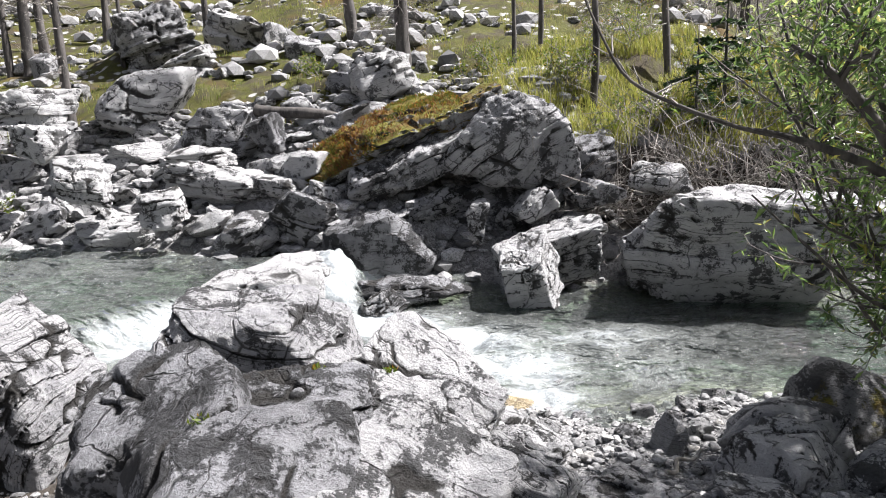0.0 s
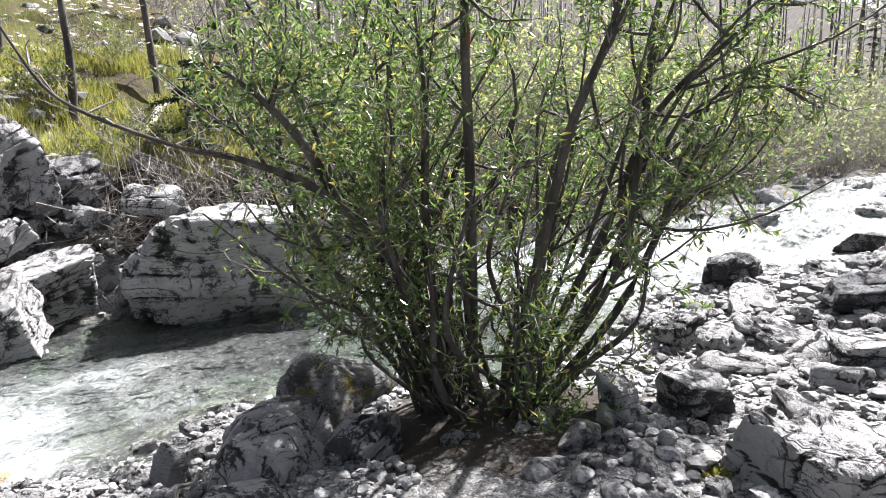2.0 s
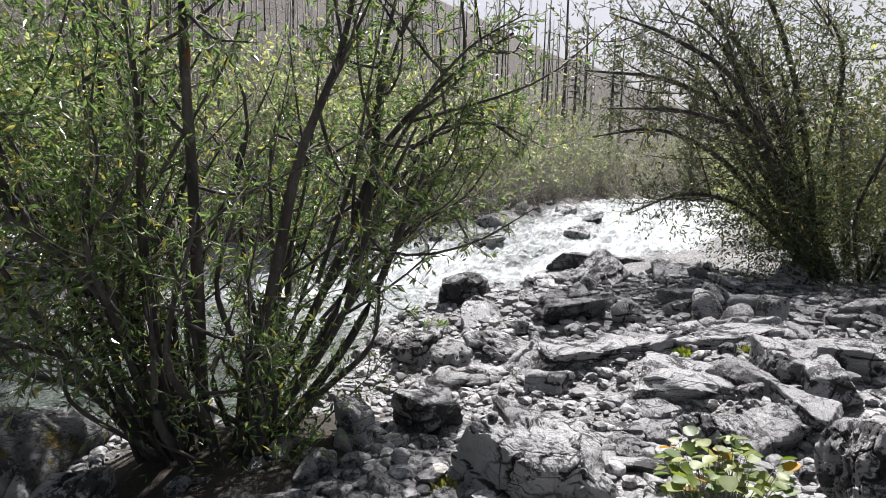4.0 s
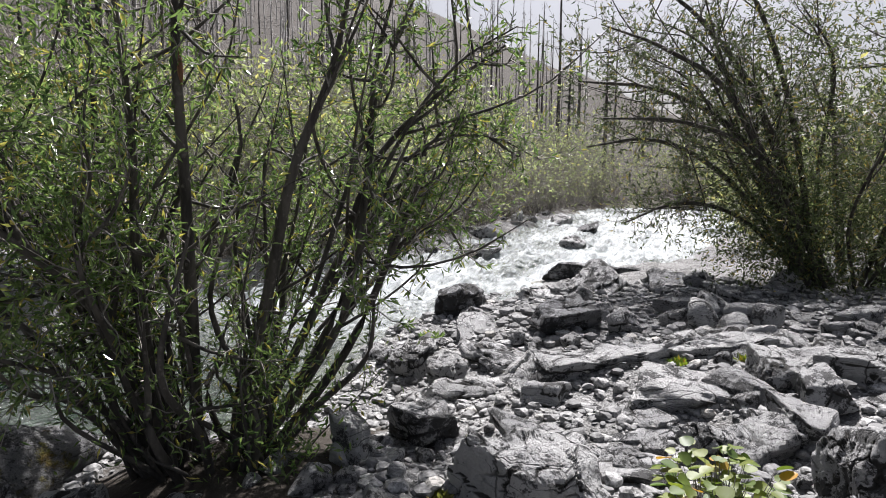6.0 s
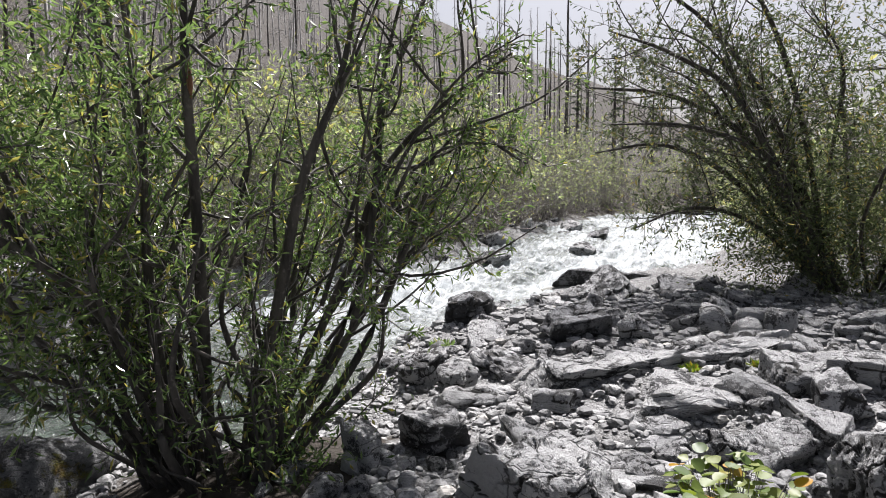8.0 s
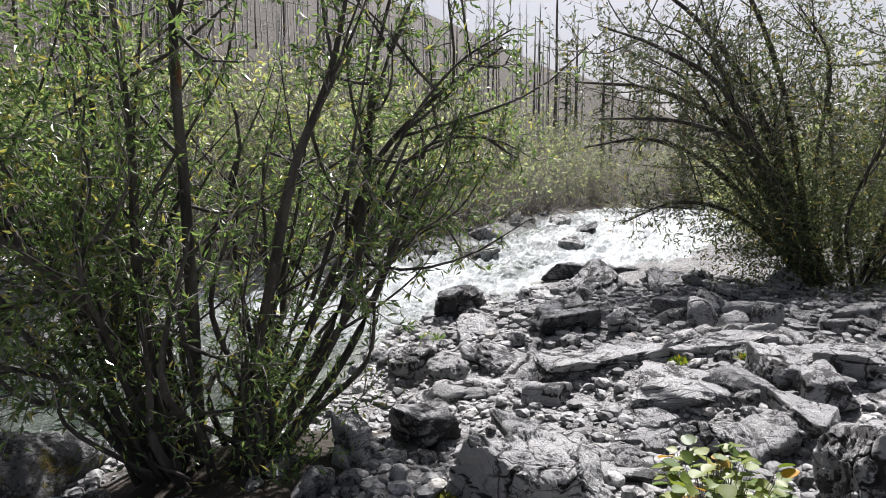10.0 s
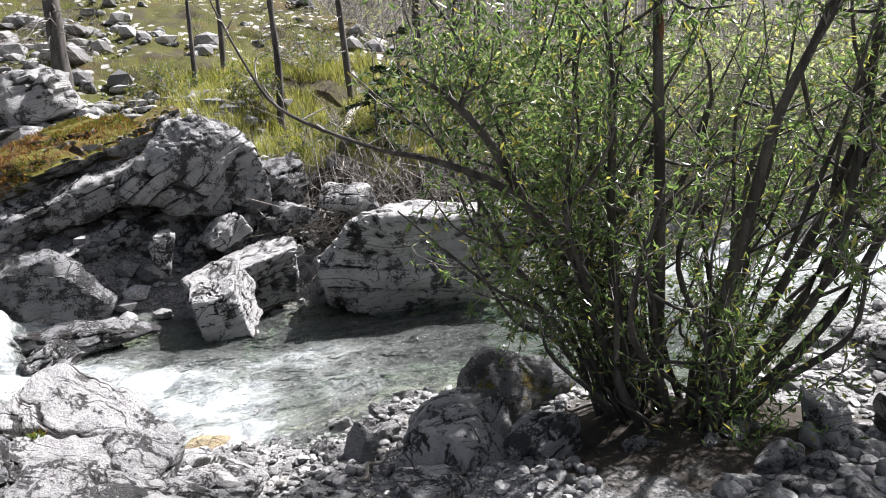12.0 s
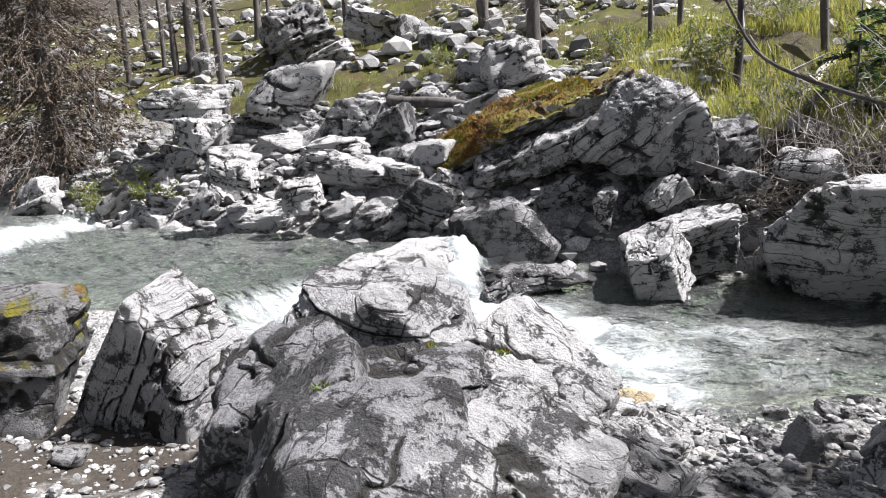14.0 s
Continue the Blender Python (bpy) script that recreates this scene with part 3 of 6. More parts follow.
def thin_tubes(pts, radii):
    """Many three-sided twigs at once: pts is n x m x 3."""
    n, m = pts.shape[:2]
    tan = np.gradient(pts, axis=1)
    tan /= np.linalg.norm(tan, axis=2)[..., None] + 1e-9
    ref = np.where(np.abs(tan[..., 2:3]) > 0.9, [[[1.0, 0, 0]]], [[[0, 0, 1.0]]])
    s = np.cross(tan, ref)
    s /= np.linalg.norm(s, axis=2)[..., None] + 1e-9
    c = np.cross(tan, s)
    a = np.arange(3) * 2 * np.pi / 3
    rad = np.interp(np.linspace(0, 1, m), np.linspace(0, 1, len(radii)), radii)[None, :, None, None]
    v = pts[:, :, None] + rad * (np.cos(a)[:, None] * s[:, :, None] + np.sin(a)[:, None] * c[:, :, None])
    t, i, j = np.meshgrid(np.arange(n), np.arange(m - 1), np.arange(3), indexing="ij")
    q = (t * m + i) * 3
    k = (j + 1) % 3
    f = np.stack([q + j, q + k, q + 3 + k, q + 3 + j], -1).reshape(-1, 4)
    return v.reshape(-1, 3), f


def leaves(at, way, length, width, rng, droop=0.25):
    """Narrow folded leaves: at (n x 3), pointing along way."""
    n = len(at)
    way = way + np.array([0, 0, -droop])
    way /= np.linalg.norm(way, axis=1)[:, None] + 1e-9
    side = np.cross(way, rng.normal(size=(n, 3)))
    side /= np.linalg.norm(side, axis=1)[:, None] + 1e-9
    up = np.cross(side, way)
    ln = (length * rng.uniform(0.6, 1.15, n))[:, None]
    wd = (width * rng.uniform(0.75, 1.2, n))[:, None]
    mid = at + way * ln * 0.45 + up * wd * 0.25
    tip = at + way * ln - up * ln * 0.12
    v = np.stack([at, mid + side * wd, tip, mid - side * wd], 1).reshape(-1, 3)
    k = np.arange(n)[:, None] * 4
    f = np.concatenate([k + [0, 1, 2], k + [0, 2, 3]])
    return v, f


# ---- ground and river ----
def graded(lo, hi, step, reach, grow=1.13):
    """Even steps from lo to hi, widening ones out to reach."""
    mid = list(np.arange(lo, hi + 1e-6, step))
    out, s, v = [], step, hi
    while v < reach:
        s *= grow
        v += s
        out.append(v)
    left, s, v = [], step, lo
    while v > -reach:
        s *= grow
        v -= s
        left.append(v)
    return np.array(left[::-1] + mid + out)


def sheet(xs, ys):
    gx, gy = np.meshgrid(xs, ys, indexing="ij")
    a, b = len(xs), len(ys)
    i, j = np.meshgrid(np.arange(a - 1), np.arange(b - 1), indexing="ij")
    k = i * b + j
    return gx.ravel(), gy.ravel(), np.stack([k, k + b, k + b + 1, k + 1], -1).reshape(-1, 4)


def build_ground():
    gx, gy, f = sheet(graded(-9, 16, 0.11, 900), graded(-2.5, 17, 0.11, 900))
    gz = ground_height(gx, gy)
    me = mesh_from("ground", np.stack([gx, gy, gz], 1), f, GROUND)
    near, far = np.interp(gx, RIVER_X, RIVER_NEAR), np.interp(gx, RIVER_X, RIVER_FAR)
    s_far, s_near = gy - far, near - gy
    p = np.stack([gx, gy, gx * 0], 1)
    green = smooth(2.2, 4.5, s_far + 1.2 * smooth(0, 2, gx)) * (0.75 + 0.2 * vnoise(p * 0.6, 31)) + 0.10
    green = np.maximum(green, smooth(4, 12, s_near) * 0.7)
    dirt_shade = smooth(0.4, 0.9, s_far) * smooth(2.0, 1.2, s_far) * smooth(0.8, 1.5, gx) * 0.9
    # patch of earth below the willow, with the bush's shadow painted into it
    dirt_shade = np.maximum(dirt_shade, 1.1 * np.exp(-(((gx - 3.0) / 1.1) ** 2 + ((gy - 2.55) / 0.9) ** 2)))
    dirt_shade = np.maximum(dirt_shade, 0.75 * np.exp(-(((gx + 2.8) / 1.7) ** 2 + ((gy - 3.0) / 1.4) ** 2)))
    dirt_shade = np.maximum(dirt_shade, smooth(22, 40, np.hypot(gx, gy)) * 0.68)
    green = green * (1 - 0.7 * smooth(25, 50, np.hypot(gx, gy)))
    bed = smooth(0.02, -0.10, gz - water_level(gx, gy))
    colour_layer(me, "cover", np.stack([green, dirt_shade, bed], 1))
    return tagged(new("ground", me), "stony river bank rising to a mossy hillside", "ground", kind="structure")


def build_water():
    gx, gy, f = sheet(np.concatenate([np.arange(-40, -9, 0.25), np.arange(-9, 5, 0.05), np.arange(5, 20, 0.1), np.arange(20, 90, 0.5)]),
                      np.concatenate([np.arange(-7.0, 2.0, 0.3), np.arange(2.0, 4.0, 0.06), np.arange(4.0, 9.5, 0.05), np.arange(9.5, 20, 0.12)]))
    wl = water_level(gx, gy)
    near, far = np.interp(gx, RIVER_X, RIVER_NEAR), np.interp(gx, RIVER_X, RIVER_FAR)
    p = np.stack([gx, gy, gx * 0], 1)
    d = ((gx + 3.5) - (gy - 5.6)) * 0.707
    foam = 0.7 * smooth(-0.12, 0.05, d) * smooth(0.9, 0.25, d) * smooth(-4.0, -3.0, gx)
    # the tongue of white water that runs down into the pool
    for cx, cy, rx, ry, a in ((-0.75, 6.55, 0.75, 0.42, 1.1), (0.0, 6.1, 0.9, 0.45, 1.0), (0.5, 5.35, 0.7, 0.65, 0.85), (0.65, 4.7, 0.4, 0.4, 0.95), (1.4, 6.0, 0.9, 0.4, 0.55), (1.6, 5.3, 0.6, 0.5, 0.4), (-2.4, 5.3, 0.9, 0.45, 0.5)):
        foam = np.maximum(foam, a * np.exp(-((gx - cx) / rx) ** 2 - ((gy - cy) / ry) ** 2))
    foam = np.maximum(foam, 0.8 * smooth(-7.9, -8.4, gx) * smooth(-9.3, -8.6, gx))
    # foam of the riffles, whitened more to paint in the sun's glitter
    riffle_glint = smooth(4.5, 8, gx) * (0.68 + 0.25 * vnoise(p * np.array([0.5, 1.2, 1]), 41))
    foam = np.maximum(foam, riffle_glint)
    foam = np.maximum(foam, 0.16 * smooth(-2.5, -4.5, gx))
    rough = 0.7 + foam
    z = wl + (0.05 + 0.05 * smooth(5, 9, gx)) * rough * fbm(p * np.array([1.7, 3.8, 1]), 4, 51) + (0.02 + 0.05 * smooth(6, 3, gx)) * foam * fbm(p * 4.5, 3, 53)
    z = z + 0.05 * np.exp(-((d - 0.6) / 0.3) ** 2) * smooth(-5, -3.6, gx)
    keep = (gy > near - 0.7) & (gy < far + 0.7)
    v, f = np.stack([gx, gy, z], 1), f[keep[f].all(1)]
    used = np.unique(f)
    idx = np.zeros(len(v), int)
    idx[used] = np.arange(len(used))
    me = mesh_from("river", v[used], idx[f], WATER)
    deep = smooth(0.03, 0.5, (z - ground_height(gx, gy))[used])
    colour_layer(me, "foam", np.stack([foam[used], deep, deep], 1))
    return tagged(new("river", me), "clear turquoise mountain stream with white rapids", "river", kind="structure")


def build_fall():
    """The sheet of white water that drops beside the pale rock."""
    u, w = np.meshgrid(np.linspace(0, 1, 40), np.linspace(0, 1, 26), indexing="ij")
    u, w = u.ravel(), w.ravel()
    s = 2 * w - 1
    x = -1.38 + (0.36 + 0.16 * u) * s + 0.05 * np.sin(u * 5)
    y = 7.62 - 0.78 * np.sin(u * 1.571) + 0.12 * s * s
    z = 0.70 * np.cos(u * 1.571) ** 0.7 * (1 - 0.6 * s * s) - 0.03
    p = np.stack([x, y, z], 1)
    p[:, 2] += 0.06 * fbm(p * np.array([11, 5, 5]), 4, 61)
    i, j = np.meshgrid(np.arange(39), np.arange(25), indexing="ij")
    k = (i * 26 + j).ravel()
    me = mesh_from("waterfall", p, np.stack([k, k + 26, k + 27, k + 1], 1), WATER)
    foam = (0.75 + 0.3 * smooth(0.2, 0.8, u)) * smooth(1.0, 0.55, np.abs(s))
    colour_layer(me, "foam", np.stack([foam, foam * 0, foam * 0], 1))
    return tagged(new("waterfall", me), "short white cascade spilling over a pale rock", "waterfall", kind="structure")


build_ground()
build_water()
build_fall()

# ---- the far bank: outcrop and great boulders ----
boulder("boulder", "huge pale flat-topped boulder with a dark undercut face", 3.30, 7.55, -0.15, 2.75, 1.7, 1.5, -8, (4, 3), ROCK_PALE, 11, 6, bed=0.3, facets=4, blocky=1.0, split=0.08, cell=0.9, skew=0.12, shear=(0.05, -0.3), cuts=((0.1, -0.9, -0.42, 0.74),))
boulder("boulder", "leaning slab of banded grey rock standing in water", 0.93, 7.38, -0.15, 0.66, 0.85, 0.92, -16, (20, -15), ROCK_PALE, 12, 6, bed=0.16, blocky=1.0, facets=3, split=0.06, cell=0.9, skew=0.1)
boulder("boulder", "long ledged block of pale rock beside the pool", 1.30, 8.1, 0.0, 1.65, 0.75, 0.82, 8, (16, -17), ROCK_PALE, 13, 6, bed=0.13, blocky=1.0, facets=3, split=0.08, cell=0.8, skew=0.1)
boulder("boulder", "white topped dark stone on the bank", 2.82, 8.75, 0.98, 1.0, 0.7, 0.6, 12, (5, 6), ROCK_PALE, 14, 5, taper=0.35, blocky=0.2)
boulder("boulder", "squat grey block wedged between larger rocks", 1.98, 8.8, 0.85, 0.8, 0.7, 0.5, 0, (4, -4), ROCK_MID, 15, 4, blocky=1.0)
boulder("boulder", "dark broken rock under the grassy edge", 1.95, 9.15, 1.15, 0.8, 0.8, 0.7, 30, (10, -10), ROCK_DARK, 16, 4)
cliff = tagged(new("rock_outcrop"), "peaked outcrop of tilted dark rock layers, mossy on top", "rock outcrop")
cliff.location = (0.2, 9.2, 0.3)
slab(cliff, 0.82, 9.2, 1.12, 1.95, 1.4, 1.28, 0, (-3, 0), ROCK_MID, 17, 7, bed=0.15, facets=3, blocky=1.0, skew=0.08, tilt=-34, split=0.13, cell=0.8, ridges=0.3, cuts=((-0.84, 0.0, 0.53, 0.62), (-0.45, -0.1, -0.88, 0.8), (0.55, -0.2, 0.8, 0.95), (0.0, -0.94, -0.34, 0.78)))
moss_slab = slab(cliff, -0.55, 10.05, 1.45, 3.9, 1.8, 1.0, 8, (22, -16), ROCK_MOSS, 18, 6, bed=0.3, facets=5, blocky=1.0, split=0.06)
slab(cliff, -0.65, 9.25, 1.15, 2.7, 1.1, 0.6, 6, (24, -18), ROCK_MID, 19, 6, bed=0.2, facets=5, blocky=1.0, split=0.06)
slab(cliff, 0.1, 9.35, 0.25, 2.6, 0.9, 1.05, 0, (0, -14), ROCK_DARK, 20, 6, bed=0.16)
slab(cliff, 0.35, 9.75, 1.75, 1.3, 1.0, 0.85, 10, (18, -18), ROCK_MOSS, 120, 6, bed=0.2, blocky=1.0)
slab(cliff, 1.15, 9.0, 0.5, 1.1, 0.6, 0.6, -8, (-6, -22), ROCK_MID, 121, 6, bed=0.1)
slab(cliff, -0.35, 8.95, 0.55, 1.3, 0.5, 0.55, 4, (10, -24), ROCK_MID, 122, 6, bed=0.09)
boulder("boulder", "upright pale splinter of rock", 0.42, 8.45, 0.55, 0.38, 0.36, 0.72, 10, (4, 16), ROCK_MID, 21, 4, bed=0.16, split=0.08)
boulder("boulder", "jagged pale stone under the overhang", 1.18, 8.6, 0.8, 0.7, 0.5, 0.42, 12, (4, -34), ROCK_PALE, 22, 4, bed=0.08)
boulder("boulder", "big pitted grey block at the water", -0.95, 8.3, 0.05, 1.55, 0.95, 1.0, -6, (4, 5), ROCK_DARK, 23, 5, bed=0, facets=8, blocky=1.0, rough=0.06)
boulder("boulder", "crumbling dark banded rock on the bank", -1.95, 8.95, 0.4, 0.95, 0.8, 0.95, 10, (3, 20), ROCK_MID, 24, 5, bed=0.09)
boulder("boulder", "low ledge of thin tilted rock layers", -2.85, 8.85, 0.3, 1.5, 0.8, 0.72, 6, (4, -24), ROCK_MID, 25, 5, bed=0.07)
boulder("boulder", "flat grey slab lying in the stream", -0.38, 7.42, -0.08, 1.5, 0.8, 0.52, -3, (5, 2), ROCK_DARK, 26, 5, bed=0.10, facets=5, blocky=1.0)
boulder("boulder", "small ridged stone beside the slab", -0.75, 7.0, -0.1, 0.62, 0.4, 0.44, 30, (0, -25), ROCK_MID, 27, 4, bed=0.06)
boulder("boulder", "smooth white water-worn rock in the fall", -1.92, 7.2, -0.2, 1.75, 1.1, 0.98, 8, (10, 1), ROCK_WET, 128, 5, bed=0.4, skew=0.12, rough=0.03, facets=8, blocky=0.5, round_off=9.0)
boulder("boulder", "small wet stone in the rapids", -0.35, 6.15, -0.15, 0.4, 0.3, 0.32, 0, (0, 8), ROCK_MID, 29, 4)
boulder("boulder", "tan stone just under the water", 0.45, 4.62, -0.2, 0.42, 0.36, 0.26, 0, (0, 0), ROCK_TAN, 30, 4, bed=0)
boulder("boulder", "pale flat slab at the water's edge", -4.75, 9.75, 0.3, 2.0, 0.9, 0.55, 6, (14, -3), ROCK_FIELD, 31, 5, bed=0.14, facets=5, blocky=1.0)
boulder("boulder", "dark tilted shelf of layered rock", -6.4, 10.2, 0.3, 1.3, 0.8, 0.75, 0, (4, -26), ROCK_MID, 32, 4, bed=0.08)
boulder("boulder", "great rounded white boulder on the slope", -5.80, 12.9, 2.05, 2.0, 1.6, 1.75, 20, (4, 10), ROCK_FIELD, 33, 5, bed=0.3, facets=12, blocky=0.2, round_off=6.0, split=0.06)
boulder("boulder", "flat white slab under the trees", -7.3, 11.8, 2.1, 1.75, 1.3, 0.85, 8, (6, 3), ROCK_FIELD, 34, 5, blocky=1.0)
boulder("boulder", "dark block with a white top", -3.9, 11.6, 1.6, 1.45, 1.0, 1.0, -5, (3, 4), ROCK_MID, 35, 5, blocky=1.0, bed=0.2)
boulder("boulder", "dark layered block beside the fallen log", -2.95, 11.3, 1.55, 0.75, 0.8, 0.78, 20, (0, -20), ROCK_DARK, 36, 4, bed=0.08)
boulder("boulder", "broad humped boulder with a cleft", -3.45, 9.9, 0.95, 1.5, 0.95, 0.75, 0, (3, 6), ROCK_FIELD, 37, 5, bed=0.2)
boulder("boulder", "low banded boulder in the rock field", -3.95, 10.6, 1.45, 1.25, 0.8, 0.45, 0, (3, -4), ROCK_FIELD, 38, 4, bed=0.1)
boulder("boulder", "grey cracked boulder in the rock field", -3.85, 8.95, 0.8, 1.0, 0.8, 0.6, 0, (3, -8), ROCK_FIELD, 39, 4)
boulder("boulder", "pale wedge of rock in the boulder field", -5.2, 9.4, 1.1, 0.9, 0.8, 0.7, 30, (3, 14), ROCK_FIELD, 40, 4)
boulder("boulder", "upright pale stone in the boulder field", -6.4, 10.4, 1.7, 0.85, 0.7, 0.65, 0, (3, 24), ROCK_FIELD, 41, 4)
boulder("boulder", "white wedge at the upstream water's edge", -9.6, 10.3, 0.55, 0.95, 0.8, 0.75, 10, (3, -18), ROCK_PALE, 42, 4)
boulder("boulder", "cluster of bright white rock high on the slope", -5.65, 19.3, 4.2, 1.9, 1.4, 1.35, 10, (4, 18), ROCK_FIELD, 43, 4)
boulder("boulder", "flat white rock on the mossy slope", -5.95, 16.1, 3.4, 1.25, 0.9, 0.6, 0, (3, -14), ROCK_FIELD, 44, 4)
boulder("rock_outcrop", "grey rock step high on the hillside", -7.6, 18.0, 3.5, 2.4, 1.6, 1.9, 10, (5, -20), ROCK_MID, 45, 5)
boulder("boulder", "grey rock on the mossy slope", -3.35, 16.8, 3.6, 1.1, 0.8, 0.7, 0, (3, 10), ROCK_MID, 46, 4)
boulder("boulder", "white pointed rock at the foot of a dead tree", -1.15, 12.7, 2.45, 1.5, 0.9, 0.95, 5, (3, -14), ROCK_FIELD, 47, 4, blocky=0.2)
boulder("boulder", "white stone beside a pointed rock", -1.9, 14.0, 2.95, 0.65, 0.6, 0.5, 0, (3, 0), ROCK_FIELD, 48, 4)

# ---- the near bank ----
boulder("boulder", "tall pointed slab split by slanting cracks", -2.68, 3.45, 0.2, 1.2, 0.75, 1.24, -4, (6, 0), ROCK_MID, 51, 7, bed=0.11, facets=2, blocky=1.0, skew=0.08, split=0.07, tilt=-60, cell=1.5, rough=0.02, ridges=0.0, cuts=((-0.78, -0.1, 0.62, 0.1), (0.8, 0.1, 0.59, 0.62), (0.2, -0.95, 0.1, 0.8)))
boulder("boulder", "dark mossy rock crumbling beside the gravel", -3.45, 3.35, 0.2, 0.9, 0.9, 1.25, 0, (0, 6), ROCK_SPECK, 52, 5, bed=0.08)
outcrop = tagged(new("rock_outcrop"), "broad fissured dome of pale grey bedrock", "rock outcrop")
outcrop.location = (-0.6, 2.6, 0.3)
slab(outcrop, -0.75, 2.80, 0.0, 1.5, 1.1, 0.78, 5, (0, 4), ROCK_DARK, 60, 6, bed=0.22, facets=6, blocky=0.9, round_off=10.0, cell=0.7, split=0.08)       # core
slab(outcrop, -1.0, 3.22, 0.72, 1.2, 0.85, 0.50, 4, (6, 9), ROCK_MID, 161, 7, bed=0.12, facets=3, blocky=0.9, cell=1.3, split=0.08, ridges=0.0, skew=0.1, tilt=6, cuts=((0.75, -0.1, 0.6, 0.72), (-0.55, -0.5, 0.6, 0.85), (-0.6, -0.3, -0.6, 0.8)))   # cap
slab(outcrop, -0.70, 2.74, 0.60, 0.80, 0.62, 0.44, -5, (4, 9), ROCK_DARK, 162, 6, bed=0.2, facets=3, blocky=1.0, cell=1.4, split=0.06, ridges=0.0, skew=0.1, cuts=((-0.6, -0.3, 0.7, 0.82), (0.6, -0.3, 0.7, 0.95)))      # block in front
slab(outcrop, -1.28, 2.72, 0.20, 0.95, 1.05, 0.88, 12, (8, -16), ROCK_DARK, 263, 6, bed=0.2, facets=3, blocky=0.9, cell=1.3, split=0.06, ridges=0.0, skew=0.1, tilt=-25, cuts=((-0.72, -0.2, 0.62, 0.82),))                   # left flank
slab(outcrop, -0.78, 2.12, 0.12, 1.12, 0.86, 0.92, 10, (13, -7), ROCK_DARK, 164, 7, bed=0.34, facets=3, blocky=0.9, cell=1.1, split=0.05, ridges=0.0, skew=0.1, tilt=-28, rough=0.02, cuts=((-0.72, -0.15, 0.62, 0.72), (0.62, -0.2, 0.7, 0.72), (0.0, -0.7, 0.7, 0.9)))       # front dome
slab(outcrop, -0.16, 2.32, 0.22, 0.78, 0.85, 0.60, -14, (8, 20), ROCK_PALE, 165, 6, bed=0.15, facets=3, blocky=1.0, cell=1.3, split=0.06, ridges=0.0, skew=0.1)  # right slope
slab(outcrop, -0.22, 3.12, 0.35, 0.85, 0.7, 0.62, -18, (4, 24), ROCK_PALE, 166, 6, bed=0.10, facets=4, blocky=1.0, cell=0.6, split=0.10, ridges=0.0, skew=0.12)    # tail to the water
slab(outcrop, 0.14, 2.78, 0.22, 1.0, 0.62, 0.50, -16, (4, 21), ROCK_PALE, 167, 6, bed=0.10, facets=3, blocky=1.0, cell=0.6, split=0.08, ridges=0.0, skew=0.12)
slab(outcrop, 0.25, 3.5, -0.06, 1.1, 0.8, 0.50, -30, (0, 16), ROCK_PALE, 168, 6, bed=0.1, facets=6, cell=0.6)
slab(outcrop, 0.36, 2.30, 0.22, 0.62, 0.5, 0.40, 10, (0, 8), ROCK_DARK, 169, 6, bed=0.12, facets=6, cell=0.6)

boulder("boulder", "round dark boulder mossy on one side", 2.45, 3.8, -0.02, 0.92, 0.75, 0.62, 0, (0, 4), ROCK_SPECK, 171, 5, bed=0, round_off=7.0, blocky=0.2)
boulder("boulder", "dark smooth rock in a near group", 1.62, 2.95, 0.12, 0.66, 0.55, 0.46, 15, (6, 5), ROCK_FIELD, 172, 5, bed=0.2, blocky=0.8, taper=0.2)
boulder("boulder", "grey rounded rock in a near group", 1.38, 2.68, 0.22, 0.42, 0.4, 0.28, 0, (0, 5), ROCK_PALE, 73, 5, bed=0)
boulder("boulder", "dark rock leaning on its neighbour", 2.08, 2.85, 0.12, 0.66, 0.55, 0.48, 40, (4, -14), ROCK_PALE, 174, 5, bed=0.2, taper=0.3, round_off=9.0)
boulder("boulder", "dark low rock behind the group", 1.85, 3.35, 0.12, 0.75, 0.5, 0.45, 0, (0, 0), ROCK_MID, 75, 5, bed=0)
boulder("boulder", "upright stone on the pebble beach", 1.30, 3.62, 0.08, 0.2, 0.18, 0.28, 20, (0, 10), ROCK_MID, 76, 4, bed=0)
boulder("boulder", "ledge of fissured rock at the near bank", 0.75, 2.75, 0.12, 0.9, 0.6, 0.35, -15, (0, 10), ROCK_MID, 77, 5, bed=0.1)
boulder("boulder", "big dark block in the shallows", 8.15, 3.75, -0.15, 0.98, 0.8, 0.68, 10, (0, 6), ROCK_DARK, 81, 5)
boulder("boulder", "grey pointed rock in a heap", 9.65, 2.3, -0.05, 1.05, 0.8, 0.72, 0, (0, -18), ROCK_MID, 82, 5)
boulder("boulder", "low pale rock in a heap", 9.4, 2.95, -0.05, 1.0, 0.7, 0.42, 0, (0, 5), ROCK_PALE, 83, 4)
boulder("boulder", "dark undercut rock near the tree", 9.75, 1.25, 0.05, 1.05, 0.9, 0.62, 0, (4, -4), ROCK_DARK, 84, 5)
boulder("boulder", "flat angular pale stone", 6.85, 2.9, 0.0, 0.8, 0.55, 0.4, 20, (0, -18), ROCK_PALE, 85, 4, blocky=1.0)
boulder("boulder", "pale overhanging stone at the water", 5.75, 3.05, -0.02, 0.75, 0.5, 0.36, 0, (0, -10), ROCK_PALE, 86, 4, blocky=1.0)
boulder("boulder", "smooth blue-grey rock on the bedrock", 4.85, 1.40, 0.2, 0.60, 0.42, 0.34, 10, (0, 6), ROCK_MID, 87, 5, bed=0.12, blocky=0.2)
